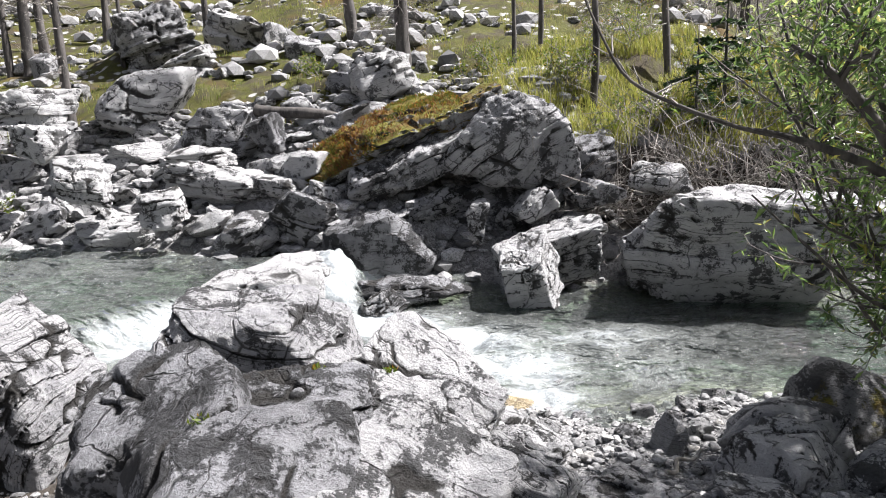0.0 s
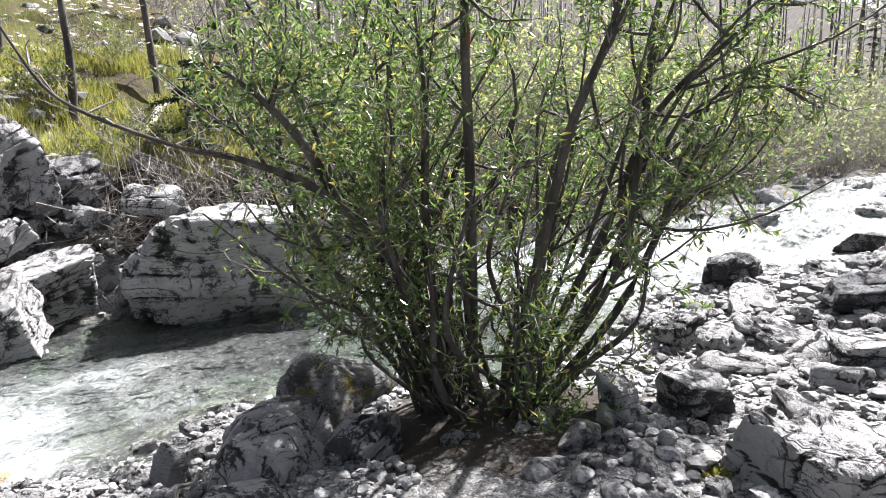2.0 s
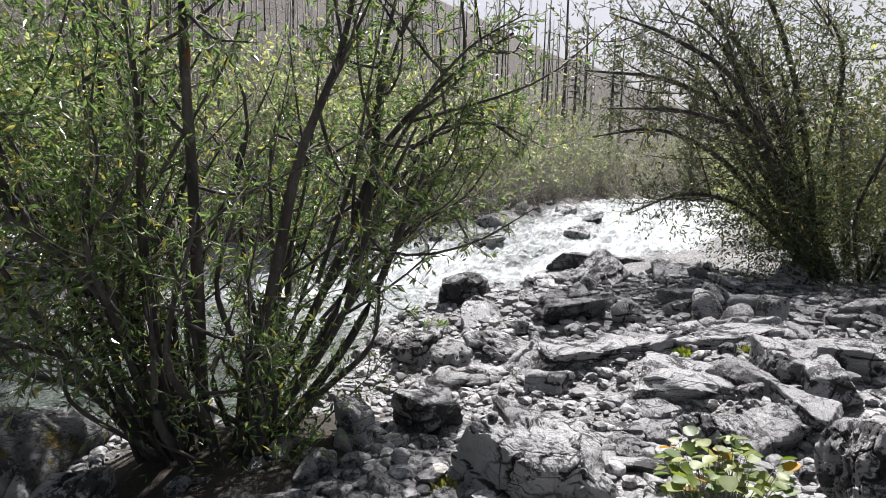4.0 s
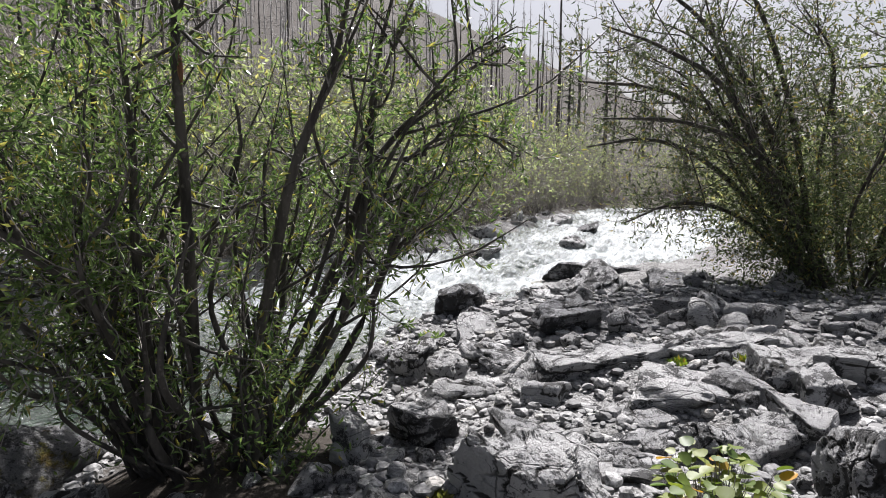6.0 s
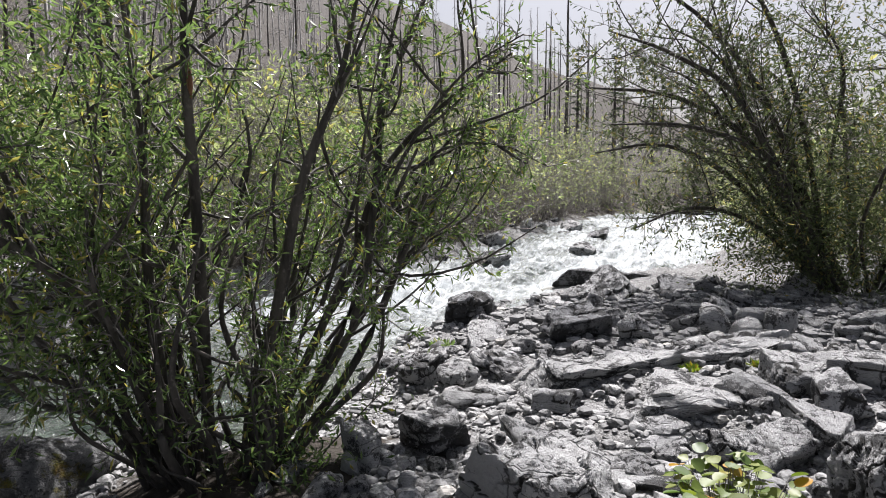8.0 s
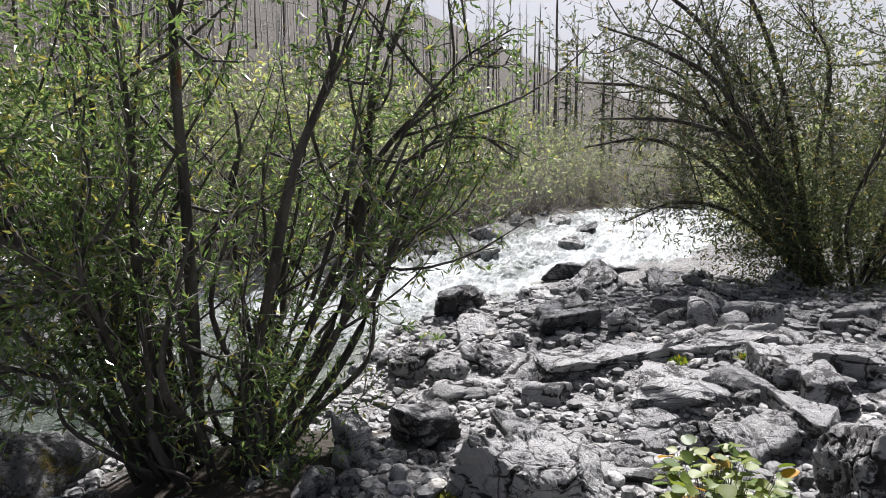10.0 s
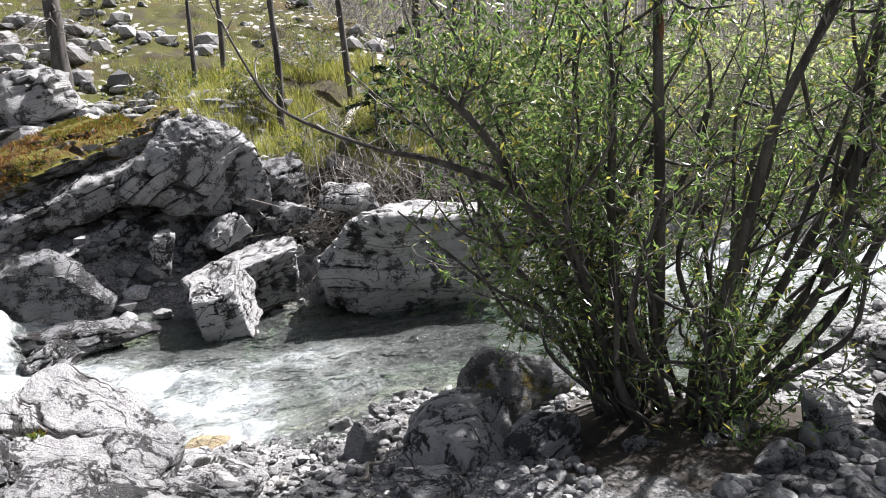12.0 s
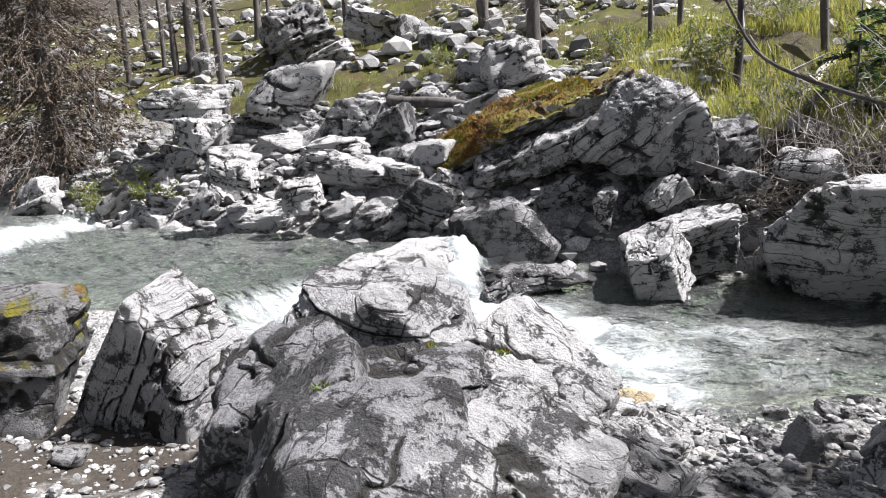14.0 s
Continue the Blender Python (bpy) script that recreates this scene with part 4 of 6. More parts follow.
boulder("boulder", "grey stone beside the ledge", 7.45, 1.5, 0.18, 0.58, 0.5, 0.42, 0, (0, 5), ROCK_MID, 88, 4)
boulder("rock_outcrop", "ridge of thin upturned rock layers", 4.25, 0.2, 0.32, 0.9, 0.45, 0.48, -55, (18, 12), ROCK_PALE, 89, 6, bed=0.06, tilt=-55, ridges=0.3)
boulder("boulder", "angular prism of grey rock with dark sides", 3.30, 0.86, 0.28, 0.78, 0.6, 0.48, -28, (14, 10), ROCK_PALE, 90, 6, bed=0.14, blocky=1.0, facets=3, skew=0.12, ridges=0.4)
boulder("rock_outcrop", "long low ledge of banded bedrock", 5.95, 0.8, 0.22, 2.9, 0.55, 0.46, -47, (8, -3), ROCK_PALE, 91, 6, bed=0.07, facets=3, blocky=1.0, skew=0.1, ridges=0.3)
boulder("rock_outcrop", "flat cracked shelf of bedrock", 3.95, 0.72, 0.18, 1.2, 0.9, 0.34, -60, (-3, 3), ROCK_PALE, 92, 5, bed=0.08, facets=5, blocky=1.0)
for k, (x, y, w, d, turn) in enumerate(((4.5, 0.95, 1.3, 0.9, -50), (5.2, 0.35, 1.4, 0.9, -70), (5.1, 2.05, 1.3, 0.8, -40), (6.0, 1.9, 1.4, 0.8, -60), (3.7, 1.65, 1.0, 0.7, -45), (4.6, -0.95, 1.2, 0.8, -80), (7.2, 0.1, 1.7, 1.0, -70), (8.6, 0.7, 1.6, 1.0, -75), (3.5, 0.1, 1.1, 0.8, -60), (6.9, -0.9, 1.5, 1.0, -85))):
    boulder("rock_outcrop", "flat cracked shelf of bedrock in the bank", x, y, ground_at(x, y) - 0.27, w, d, 0.36, turn, (0, 2), ROCK_PALE if k % 3 else ROCK_MID, 140 + k, 5, "bedrock shelves", bed=0.07, facets=5, blocky=1.0, cell=0.35)
for k, (label, x, y, w, d, h, turn, ry, mat) in enumerate((
        ("dark tilted ledge behind the flat stone", 6.9, 1.9, 1.0, 0.6, 0.34, -25, -6, ROCK_DARK), ("pale block at the end of a ledge", 7.05, 1.3, 0.46, 0.4, 0.32, 10, 8, ROCK_PALE),
        ("pale stone leaning in a heap", 5.45, -0.15, 0.5, 0.42, 0.32, 20, -14, ROCK_PALE), ("rounded slate-grey stone in a heap", 5.12, -0.38, 0.42, 0.4, 0.38, 0, 6, ROCK_MID),
        ("broad bleached slab in a heap", 5.7, -0.6, 0.62, 0.5, 0.32, -10, 6, ROCK_PALE), ("flat bleached block in a heap", 4.7, -0.3, 0.5, 0.4, 0.3, 15, 3, ROCK_PALE),
        ("dark overhung block beside the willow", 3.8, 1.85, 0.46, 0.4, 0.3, -20, 0, ROCK_MID), ("pale overhung stone at the channel", 5.4, 2.85, 0.42, 0.36, 0.34, 0, -16, ROCK_PALE))):
    boulder("boulder", label, x, y, ground_at(x, y) - 0.06, w, d, h, turn, (0, ry), mat, 340 + k, 4, bed=0.12, blocky=0.9, facets=4, split=0.06)
for k, (x, y, sz) in enumerate(((7.25, 0.55, 0.42), (7.0, 0.3, 0.34), (7.5, 0.25, 0.36), (6.8, 0.05, 0.3), (7.35, 0.0, 0.38), (7.75, 0.6, 0.34), (6.5, -0.15, 0.3), (3.22, 2.03, 0.19), (3.37, 1.88, 0.2), (3.1, 1.57, 0.14), (2.86, 1.86, 0.15), (3.5, 1.62, 0.13), (3.3, 1.7, 0.12))):
    boulder("stone", "rounded pale river stone", x, y, ground_at(x, y) - 0.03, sz, sz * 0.8, sz * 0.9, 40 * k, (8, 10), ROCK_FIELD if k % 2 else ROCK_PALE, 360 + k, 3, "rounded river stones", bed=0, blocky=0.3, round_off=8.0)
boulder("rock_outcrop", "dark wet ledge across the shallows", 12.6, 2.9, -0.2, 3.2, 0.9, 0.5, -75, (0, 3), ROCK_DARK, 93, 4, bed=0.07)
boulder("boulder", "pale angular stone on the bank", 5.7, -0.1, 0.38, 0.55, 0.45, 0.3, 0, (0, 8), ROCK_PALE, 94, 4, blocky=1.0)
boulder("boulder", "broad pale slab among stones", 6.25, -0.55, 0.4, 0.85, 0.6, 0.34, 30, (0, 8), ROCK_PALE, 95, 4, blocky=1.0)
boulder("boulder", "cracked pale stone near a thin ridge", 4.7, -0.2, 0.38, 0.5, 0.42, 0.28, 10, (0, -8), ROCK_PALE, 96, 4, blocky=1.0)
boulder("rock_outcrop", "upright dark ridge of splintered rock", 3.95, -0.55, 0.3, 0.5, 0.36, 0.62, 20, (10, 10), ROCK_MID, 97, 6, bed=0.06, tilt=-70, ridges=0.4)
boulder("boulder", "low smooth stone in the far shallows", 14.8, 6.6, -0.35, 1.25, 0.9, 0.6, 0, (0, 4), ROCK_MID, 98, 4)
boulder("boulder", "dark pointed stone in the far rapids", 23.3, 6.3, -0.5, 1.35, 0.9, 0.8, 0, (0, -14), ROCK_DARK, 99, 4)
boulder("boulder", "flat stone in the far rapids", 18.5, 5.4, -0.4, 1.2, 0.9, 0.55, 0, (0, 4), ROCK_MID, 100, 4)


# ---- small plants in the cracks of the near rocks ----
def drop(x, y, high=6.0):
    """Height of the first surface under the point."""
    bpy.context.view_layer.update()
    hit, place, *_ = scene.ray_cast(bpy.context.evaluated_depsgraph_get(), Vector((x, y, high)), Vector((0, 0, -1)))
    return place.z if hit else ground_at(x, y)


def sprig(label, x, y, size, seed, mat=None, count=30):
    rr = np.random.RandomState(seed)
    at = np.array([x, y, drop(x, y) - 0.01]) + rr.normal(size=(count, 3)) * [size * 0.35, size * 0.35, size * 0.06]
    v, f = leaves(at, rr.normal(size=(count, 3)) * 0.7 + [0, 0, 0.9], size * 0.8, size * 0.17, rr, 0.0)
    plant = tagged(new("small_plant"), label, "plant", "small plants in cracks")
    plant.location = at.mean(0)
    tagged(part("foliage", mesh_from("foliage", v - at.mean(0), f, mat or BROAD_LEAF, False), plant), kind="stuff")


sprig("small green weed in a crack of the bedrock", -0.95, 2.30, 0.06, 801)
sprig("green sprigs on the pale rock", -0.62, 2.86, 0.045, 802)
sprig("green sprigs at the edge of a rock slab", -0.30, 3.05, 0.04, 805)
sprig("yellow grass tuft on the rock", 3.05, 1.28, 0.08, 803, GRASS_BLADE, 60)
sprig("leafy sprout at the water's edge", 6.9, 3.5, 0.14, 804, WILLOW_LEAF, 90)
sprig("tuft of grass among the boulders", 1.05, 2.6, 0.07, 806, GRASS_BLADE, 40)
sprig("low green herbs between bank stones", 5.6, 0.55, 0.09, 807, SHRUB_LEAF, 60)
sprig("low green herbs beside the ledge", 5.9, 0.1, 0.09, 808, SHRUB_LEAF, 60)
sprig("yellowing herbs on the bank", 4.3, 2.0, 0.08, 809, GRASS_BLADE, 60)

# ---- loose stones ----
def loose_rocks(name, label, group, count, area, sizes, mats, seed, level, sink=0.25, keep=None, flat=0.62, dip=0.0):
    """Single rocks scattered over an area x0, x1, y0, y1; alike ones share a mesh."""
    r = np.random.RandomState(seed)
    shapes = []
    for k in range(7):
        dd, hh, bl = r.uniform(0.6, 0.95), r.uniform(0.65, 1.2) * flat, r.uniform(0.3, 1)
        shapes.append([rock_mesh(name, seed * 31 + k, 1.0, dd, hh, level + 1, m, bed=0.14 if k % 3 else 0.0, blocky=bl, split=0.09, cell=0.7) for m in mats])
    made = 0
    while made < count:
        x, y, s = r.uniform(area[0], area[1]), r.uniform(area[2], area[3]), sizes[0] * (sizes[1] / sizes[0]) ** (r.uniform() ** 2.0)
        k, mk, turn, ta, tb = r.randint(7), r.randint(len(mats)), r.uniform(-50, 50) + 180 * r.randint(2), r.normal() * 10, r.normal() * 10 - dip
        if keep and not keep(x, y, s):
            continue
        ob = new(name, shapes[k][mk])
        ob.matrix_world = pose(x, y, ground_at(x, y) - sink * s * flat, ta, tb, turn) @ Matrix.Scale(s, 4)
        tagged(ob, label, "rock", group)
        made += 1


def dry(x, y):
    return ground_at(x, y) > water_level(np.array([x]), np.array([y]))[0] - 0.12


def field(x, y, s):
    return dry(x, y) and y > np.interp(x, RIVER_X, RIVER_FAR) - 0.1 and not (-1.6 < x < 2.2 and y < 10.2)


loose_rocks("rock", "pale weathered rock in the boulder field", "boulder field rocks", 195, (-10.5, -1.2, 8.2, 13.0), (0.35, 1.1), [ROCK_FIELD, ROCK_PALE, ROCK_FIELD], 201, 3, keep=field, flat=0.46, dip=14)
loose_rocks("rock", "whitish rock on the mossy slope", "hillside rocks", 70, (-13, 10, 12.0, 21), (0.3, 1.2), [ROCK_FIELD, ROCK_PALE, ROCK_MID], 202, 2, keep=lambda x, y, s: field(x, y, s) and (x < 0 or s < 0.5))
loose_rocks("stone", "grey angular stone on the near bank", "near bank stones", 125, (2.6, 10.5, -1.6, 4.2), (0.13, 0.5), [ROCK_PALE, ROCK_MID, ROCK_MID], 203, 3, keep=lambda x, y, s: dry(x, y) and math.hypot(x - 0.4, y) > 2.6 and math.hypot(x - 2.9, y - 2.7) > 0.75 and y < 4.6)
loose_rocks("stone", "pale angular block on the near bank", "pale bank blocks", 62, (4.3, 8.0, -1.6, 0.8), (0.22, 0.6), [ROCK_PALE, ROCK_PALE, ROCK_MID], 209, 3, flat=0.5)
loose_rocks("stone", "rounded grey stone on the pebble beach", "pebble beach stones", 52, (0.6, 2.5, 2.5, 4.7), (0.09, 0.30), [ROCK_PALE, ROCK_PALE, ROCK_MID], 204, 3)
loose_rocks("stone", "grey stone in the gravel under the bush", "stones under the willow", 25, (2.0, 4.2, 1.5, 2.6), (0.09, 0.26), [ROCK_MID, ROCK_PALE], 205, 2)
loose_rocks("stone", "chipped grey stone in the gravel patch", "gravel patch stones", 15, (-3.2, -1.2, 1.6, 3.4), (0.06, 0.2), [ROCK_PALE, ROCK_MID], 206, 2)
loose_rocks("stone", "stone in the shallow river bed", "river bed stones", 20, (-4, 14, 4.2, 7.6), (0.12, 0.45), [ROCK_MID, ROCK_DARK], 207, 2, sink=0.1, keep=lambda x, y, s: ground_at(x, y) < water_level(np.array([x]), np.array([y]))[0] - 0.02)


loose_rocks("rock", "dark wet rock along the far shore", "far shore rocks", 32, (4.5, 30, 7.2, 10.5), (0.4, 1.2), [ROCK_DARK, ROCK_MID], 208, 2, keep=lambda x, y, s: abs(y - np.interp(x, RIVER_X, RIVER_FAR)) < 0.9)


def pebble_bed(name, label, count, area, sizes, seed, level=1, keep=None):
    r = np.random.RandomState(seed)
    base = [rock_shape(seed + k, 1, 0.55 + 0.06 * k, 0.32 + 0.07 * k, level, bed=0, rough=0.05, facets=5, round_off=30.0)[:2] for k in range(6)]
    x, y = r.uniform(area[0], area[1], count), r.uniform(area[2], area[3], count)
    if keep is not None:
        ok = keep(x, y)
        x, y = x[ok], y[ok]
    ok = ((x - 3.0) / 0.95) ** 2 + ((y - 2.6) / 0.75) ** 2 > 1
    x, y = x[ok], y[ok]
    z = ground_height(x, y)
    ok = z > water_level(x, y) - 0.15
    x, y, z = x[ok], y[ok], z[ok]
    s = sizes[0] * (sizes[1] / sizes[0]) ** (r.uniform(size=len(x)) ** 1.8)
    pieces = []
    for i in range(len(x)):
        v, f = base[i % 6]
        a = r.uniform(0, 6.3)
        m = np.array([[math.cos(a), -math.sin(a), 0], [math.sin(a), math.cos(a), 0], [0, 0, 1]])
        pieces.append((v @ m.T * s[i] + [x[i], y[i], z[i] - 0.12 * s[i]], f))
    v, f = joined(pieces)
    return tagged(new(name, mesh_from(name, v, f, PEBBLE, False)), label, "gravel", kind="stuff")


pebble_bed("gravel", "grey pebbles on the near beach", 3000, (0.3, 2.6, 2.2, 4.7), (0.02, 0.10), 301, 2)
pebble_bed("gravel", "broken grey stones across the near bank", 4400, (2.4, 6.2, -1.8, 3.6), (0.03, 0.15), 302, 2)
pebble_bed("gravel", "broken grey stones along the shallows", 4200, (6.2, 10.8, -1.8, 4.3), (0.04, 0.2), 306, 1)
pebble_bed("gravel", "light gravel beside the pointed slab", 2800, (-4.0, -0.9, 1.4, 4.2), (0.016, 0.09), 303, 2)
pebble_bed("gravel", "rubble between the boulders of the far bank", 5000, (-10, 2.5, 8.0, 13.5), (0.06, 0.42), 304, 1)
pebble_bed("gravel", "white rubble on the hillside", 9000, (-20, 20, 11.5, 30), (0.08, 0.75), 305, 1, lambda x, y: fbm(np.stack([x * 0.5, y * 0.5, x * 0], 1), 3, 88) > np.where(x > 0.5, 0.5, 0.1))


# ---- willows ----
def along(pts, u):
    pts = np.asarray(pts)
    k = u * (len(pts) - 1)
    i = np.clip(k.astype(int), 0, len(pts) - 2)
    fr = (k - i)[:, None]
    return pts[i] * (1 - fr) + pts[i + 1] * fr, pts[i + 1] - pts[i]


def twigs_and_leaves(line, rng, count, start, length, per_twig, leaf_len, leaf_wid, reach=1.0, up=0.35, stop=1.0):
    """Side twigs off a stem line, and the leaves on them."""
    u = rng.uniform(start, stop, count)
    at, way = along(line, u)
    way = way / (np.linalg.norm(way, axis=1)[:, None] + 1e-9)
    out = rng.normal(size=(count, 3)) * reach + way * 0.9 + [0, 0, up]
    out /= np.linalg.norm(out, axis=1)[:, None]
    ln = length * rng.uniform(0.35, 1.0, count) * (1.15 - 0.5 * u)
    bend = rng.normal(size=(count, 3)) * 0.22 + [0, 0, 0.12]
    l1 = ln[:, None]
    pts = np.stack([at, at + out * l1 * 0.5, at + out * l1 + bend * l1], 1)
    num = np.maximum(3, (per_twig * ln / length * rng.uniform(0.7, 1.3, count)).astype(int))
    idx = np.repeat(np.arange(count), num)
    k = rng.uniform(0.4, 2.0, len(idx))
    seg = np.clip(k.astype(int), 0, 1)
    fr = (k - seg)[:, None]
    la = pts[idx, seg] * (1 - fr) + pts[idx, seg + 1] * fr
    lw = pts[idx, seg + 1] - pts[idx, seg]
    lw = lw / (np.linalg.norm(lw, axis=1)[:, None] + 1e-9) + rng.normal(size=(len(idx), 3)) * 0.75
    return [thin_tubes(pts, [0.006, 0.0035, 0.0015])], leaves(la, lw, leaf_len, leaf_wid, rng)


def willow_lines(rng, base, spread, count, height, lean, foot=0.28, turn=(0.0, 2 * math.pi), arch=0.0):
    lines = []
    for k in range(count):
        a = rng.uniform(*turn)
        r0, r1 = foot * math.sqrt(rng.uniform()), spread * math.sqrt(rng.uniform(0.05, 1))
        b = np.array(base) + [r0 * math.cos(a), r0 * math.sin(a), 0]
        h = height * rng.uniform(0.6, 1.0) * (1 - 0.35 * r1 / spread)
        tip = np.array(base) + [r1 * math.cos(a) + lean[0] * h, r1 * math.sin(a) + lean[1] * h, h]
        m1 = b + (tip - b) * [0.36, 0.36, 0.31 + arch * 0.8] + rng.normal(size=3) * (0.09 + 0.3 * arch)
        m2 = b + (tip - b) * [0.72, 0.72, 0.67 + arch] + rng.normal(size=3) * (0.13 + 0.5 * arch)
        lines.append(np.stack([b, m1, m2, tip]))
    return lines


def side_branches(rng, lines, each, reach=0.55):
    """Branches that leave the stems at a slant and bend upwards."""
    out = []
    for line in lines:
        total = np.linalg.norm(np.diff(line, axis=0), axis=1).sum()
        for k in range(each):
            u = rng.uniform(0.32, 0.85)
            at, way = along(line, np.array([u]))
            way = way[0] / (np.linalg.norm(way[0]) + 1e-9)
            d = way + rng.normal(size=3) * reach
            d /= np.linalg.norm(d)
            ln = total * rng.uniform(0.18, 0.42)
            out.append(np.stack([at[0], at[0] + d * ln * 0.35 + rng.normal(size=3) * 0.02, at[0] + d * ln * 0.7 + [0, 0, 0.08 * ln], at[0] + d * ln + rng.normal(size=3) * 0.06 + [0, 0, 0.2 * ln]]))
    return out


def willow(label, lines, radii, seed, twig_count, twig_len, per_twig, leaf_mat, leaf_len=0.075, leaf_wid=0.0085, start=0.34, extra=None, bare=None, branches=3, shoots=0, spread=0.55, reach=1.0, leafy=None, arms=()):
    """A bush of many stems; those after the first `leafy` ones bear leaves at their tips alone,
    and the arms only on their inner half."""
    rng = np.random.RandomState(seed)
    base = lines[0][0]
    tree = tagged(new("willow"), label, "willow bush")
    tw, lv = [], []
    for k, line in enumerate(lines):
        v, f = tube(line, [radii[k], radii[k] * 0.85, radii[k] * 0.62, radii[k] * 0.25], 7, 16, 0.12)
        part("stem", mesh_from("stem", v, f, BARK_WILLOW), tree)
        full = leafy is None or k < leafy
        a, b = twigs_and_leaves(line, rng, twig_count if full else twig_count // 3, 0.25 if k in arms else start if full else 0.7, twig_len, per_twig, leaf_len, leaf_wid, reach, 0.2, 0.58 if k in arms else 1.0)
        tw += a
        lv.append(b)
    for line in side_branches(rng, [q for k, q in enumerate(lines[:leafy]) if k not in arms], branches, spread):
        v, f = tube(line, [0.012, 0.008, 0.003], 5, 8)
        part("branch", mesh_from("branch", v, f, BARK_WILLOW), tree)
        a, b = twigs_and_leaves(line, rng, twig_count // 2, 0.1, twig_len * 0.8, per_twig, leaf_len, leaf_wid, reach, 0.15)
        tw += a
        lv.append(b)
    if shoots:
        n = shoots
        a, r0, r1 = rng.uniform(0, 6.3, n), 0.42 * np.sqrt(rng.uniform(size=n)), rng.uniform(0.3, 1.1, n)
        out = np.stack([np.cos(a), np.sin(a), a * 0], 1)
        foot = np.array([base[0] + 0.15, base[1] - 0.15, base[2] - 0.1]) + out * r0[:, None]
        h = rng.uniform(0.7, 2.4, n)[:, None]
        tip = foot + out * r1[:, None] * 0.8 + [0, 0, 1] * h
        mid = (foot + tip) / 2 - out * r1[:, None] * 0.1 + rng.normal(size=(n, 3)) * 0.05
        pts = np.stack([foot, mid, tip], 1)
        v, f = thin_tubes(pts, [0.013, 0.008, 0.002])
        tagged(part("shoot_tangle", mesh_from("shoot_tangle", v, f, BARK_WILLOW), tree, "thin dark shoots"), kind="stuff")
        for k in range(n):
            a1, b1 = twigs_and_leaves(pts[k], rng, 7, 0.4, 0.35, 9, leaf_len, leaf_wid)
            tw += a1
            lv.append(b1)
    if bare is not None:
        v, f = tube(bare, [0.012, 0.010, 0.008, 0.005, 0.002], 6, 20)
        part("dead_branch", mesh_from("dead_branch", v, f, BARK_WILLOW), tree, "long bare dead branch")
        tw += twigs_and_leaves(bare, rng, 12, 0.1, 0.25, 3, leaf_len, leaf_wid)[0]
    if extra:
        for at, count, size in extra:
            c = rng.normal(size=(count, 3)) * size + at
            lv.append(leaves(c, rng.normal(size=(count, 3)), leaf_len, leaf_wid, rng))
    v, f = joined(tw)
    tagged(part("twig_tangle", mesh_from("twig_tangle", v, f, TWIG), tree, "tangle of thin grey twigs"), kind="stuff")
    v, f = joined(lv)
    tagged(part("crown", mesh_from("crown", v, f, leaf_mat, False), tree, "narrow green leaves"), kind="stuff")
    return tree


bare_arm = np.array([(1.50, 2.86, 1.975), (1.27, 2.87, 2.03), (0.96, 2.86, 2.15), (0.79, 2.90, 2.26), (0.69, 2.92, 2.43), (0.59, 2.93, 2.65), (0.52, 2.94, 2.85)])
rng = np.random.RandomState(7)
main_lines = [
    np.array([(2.83, 2.92, 0.25), (2.45, 2.91, 1.26), (1.99, 2.86, 1.75), (1.55, 2.86, 1.96), (1.27, 2.87, 2.03)]),
    np.array([(2.06, 2.87, 1.68), (1.87, 2.87, 2.01), (1.68, 2.91, 2.24), (1.51, 2.94, 2.37)]),
    np.array([(2.77, 2.90, 0.25), (2.54, 2.77, 1.52), (2.51, 2.73, 2.27), (2.44, 2.79, 3.4)]),
    np.array([(2.90, 2.79, 0.25), (2.69, 2.57, 1.83), (2.61, 2.51, 2.65), (2.63, 2.49, 3.6)]),
    np.array([(3.01, 2.68, 0.25), (3.05, 2.34, 1.51), (3.05, 2.17, 2.09), (3.17, 2.01, 2.59), (3.25, 1.90, 3.2)]),
    np.array([(3.15, 2.68, 0.25), (3.41, 2.19, 1.12), (3.50, 2.06, 1.64), (3.64, 1.82, 2.25)]),
    np.array([(3.19, 2.63, 0.25), (3.53, 2.20, 0.97), (3.78, 1.98, 1.68), (3.95, 1.88, 2.1)]),
    np.array([(2.75, 2.92, 0.25), (2.28, 2.90, 0.99), (1.85, 2.83, 1.27), (1.54, 2.76, 1.52), (1.29, 2.76, 1.75)]),
    np.array([(2.72, 2.94, 0.25), (2.34, 2.99, 0.85), (2.02, 2.96, 1.05), (1.73, 2.89, 1.45)]),
]
main_lines += [
    np.array([(3.02, 2.66, 0.25), (3.65, 2.38, 1.44), (3.90, 2.24, 2.11), (4.21, 1.94, 2.57), (4.42, 1.57, 2.88)]),
    np.array([(3.10, 2.64, 0.25), (3.70, 2.34, 1.13), (4.01, 2.25, 1.41), (4.30, 2.10, 1.75)]),
    np.array([(3.58, 2.42, 1.66), (4.01, 2.23, 1.93), (4.36, 1.99, 2.10), (4.65, 1.82, 2.16)]),
    np.array([(3.03, 2.60, 0.25), (3.58, 2.26, 1.29), (3.79, 2.21, 2.11), (3.89, 2.23, 2.68), (3.97, 2.06, 3.41)]),
]
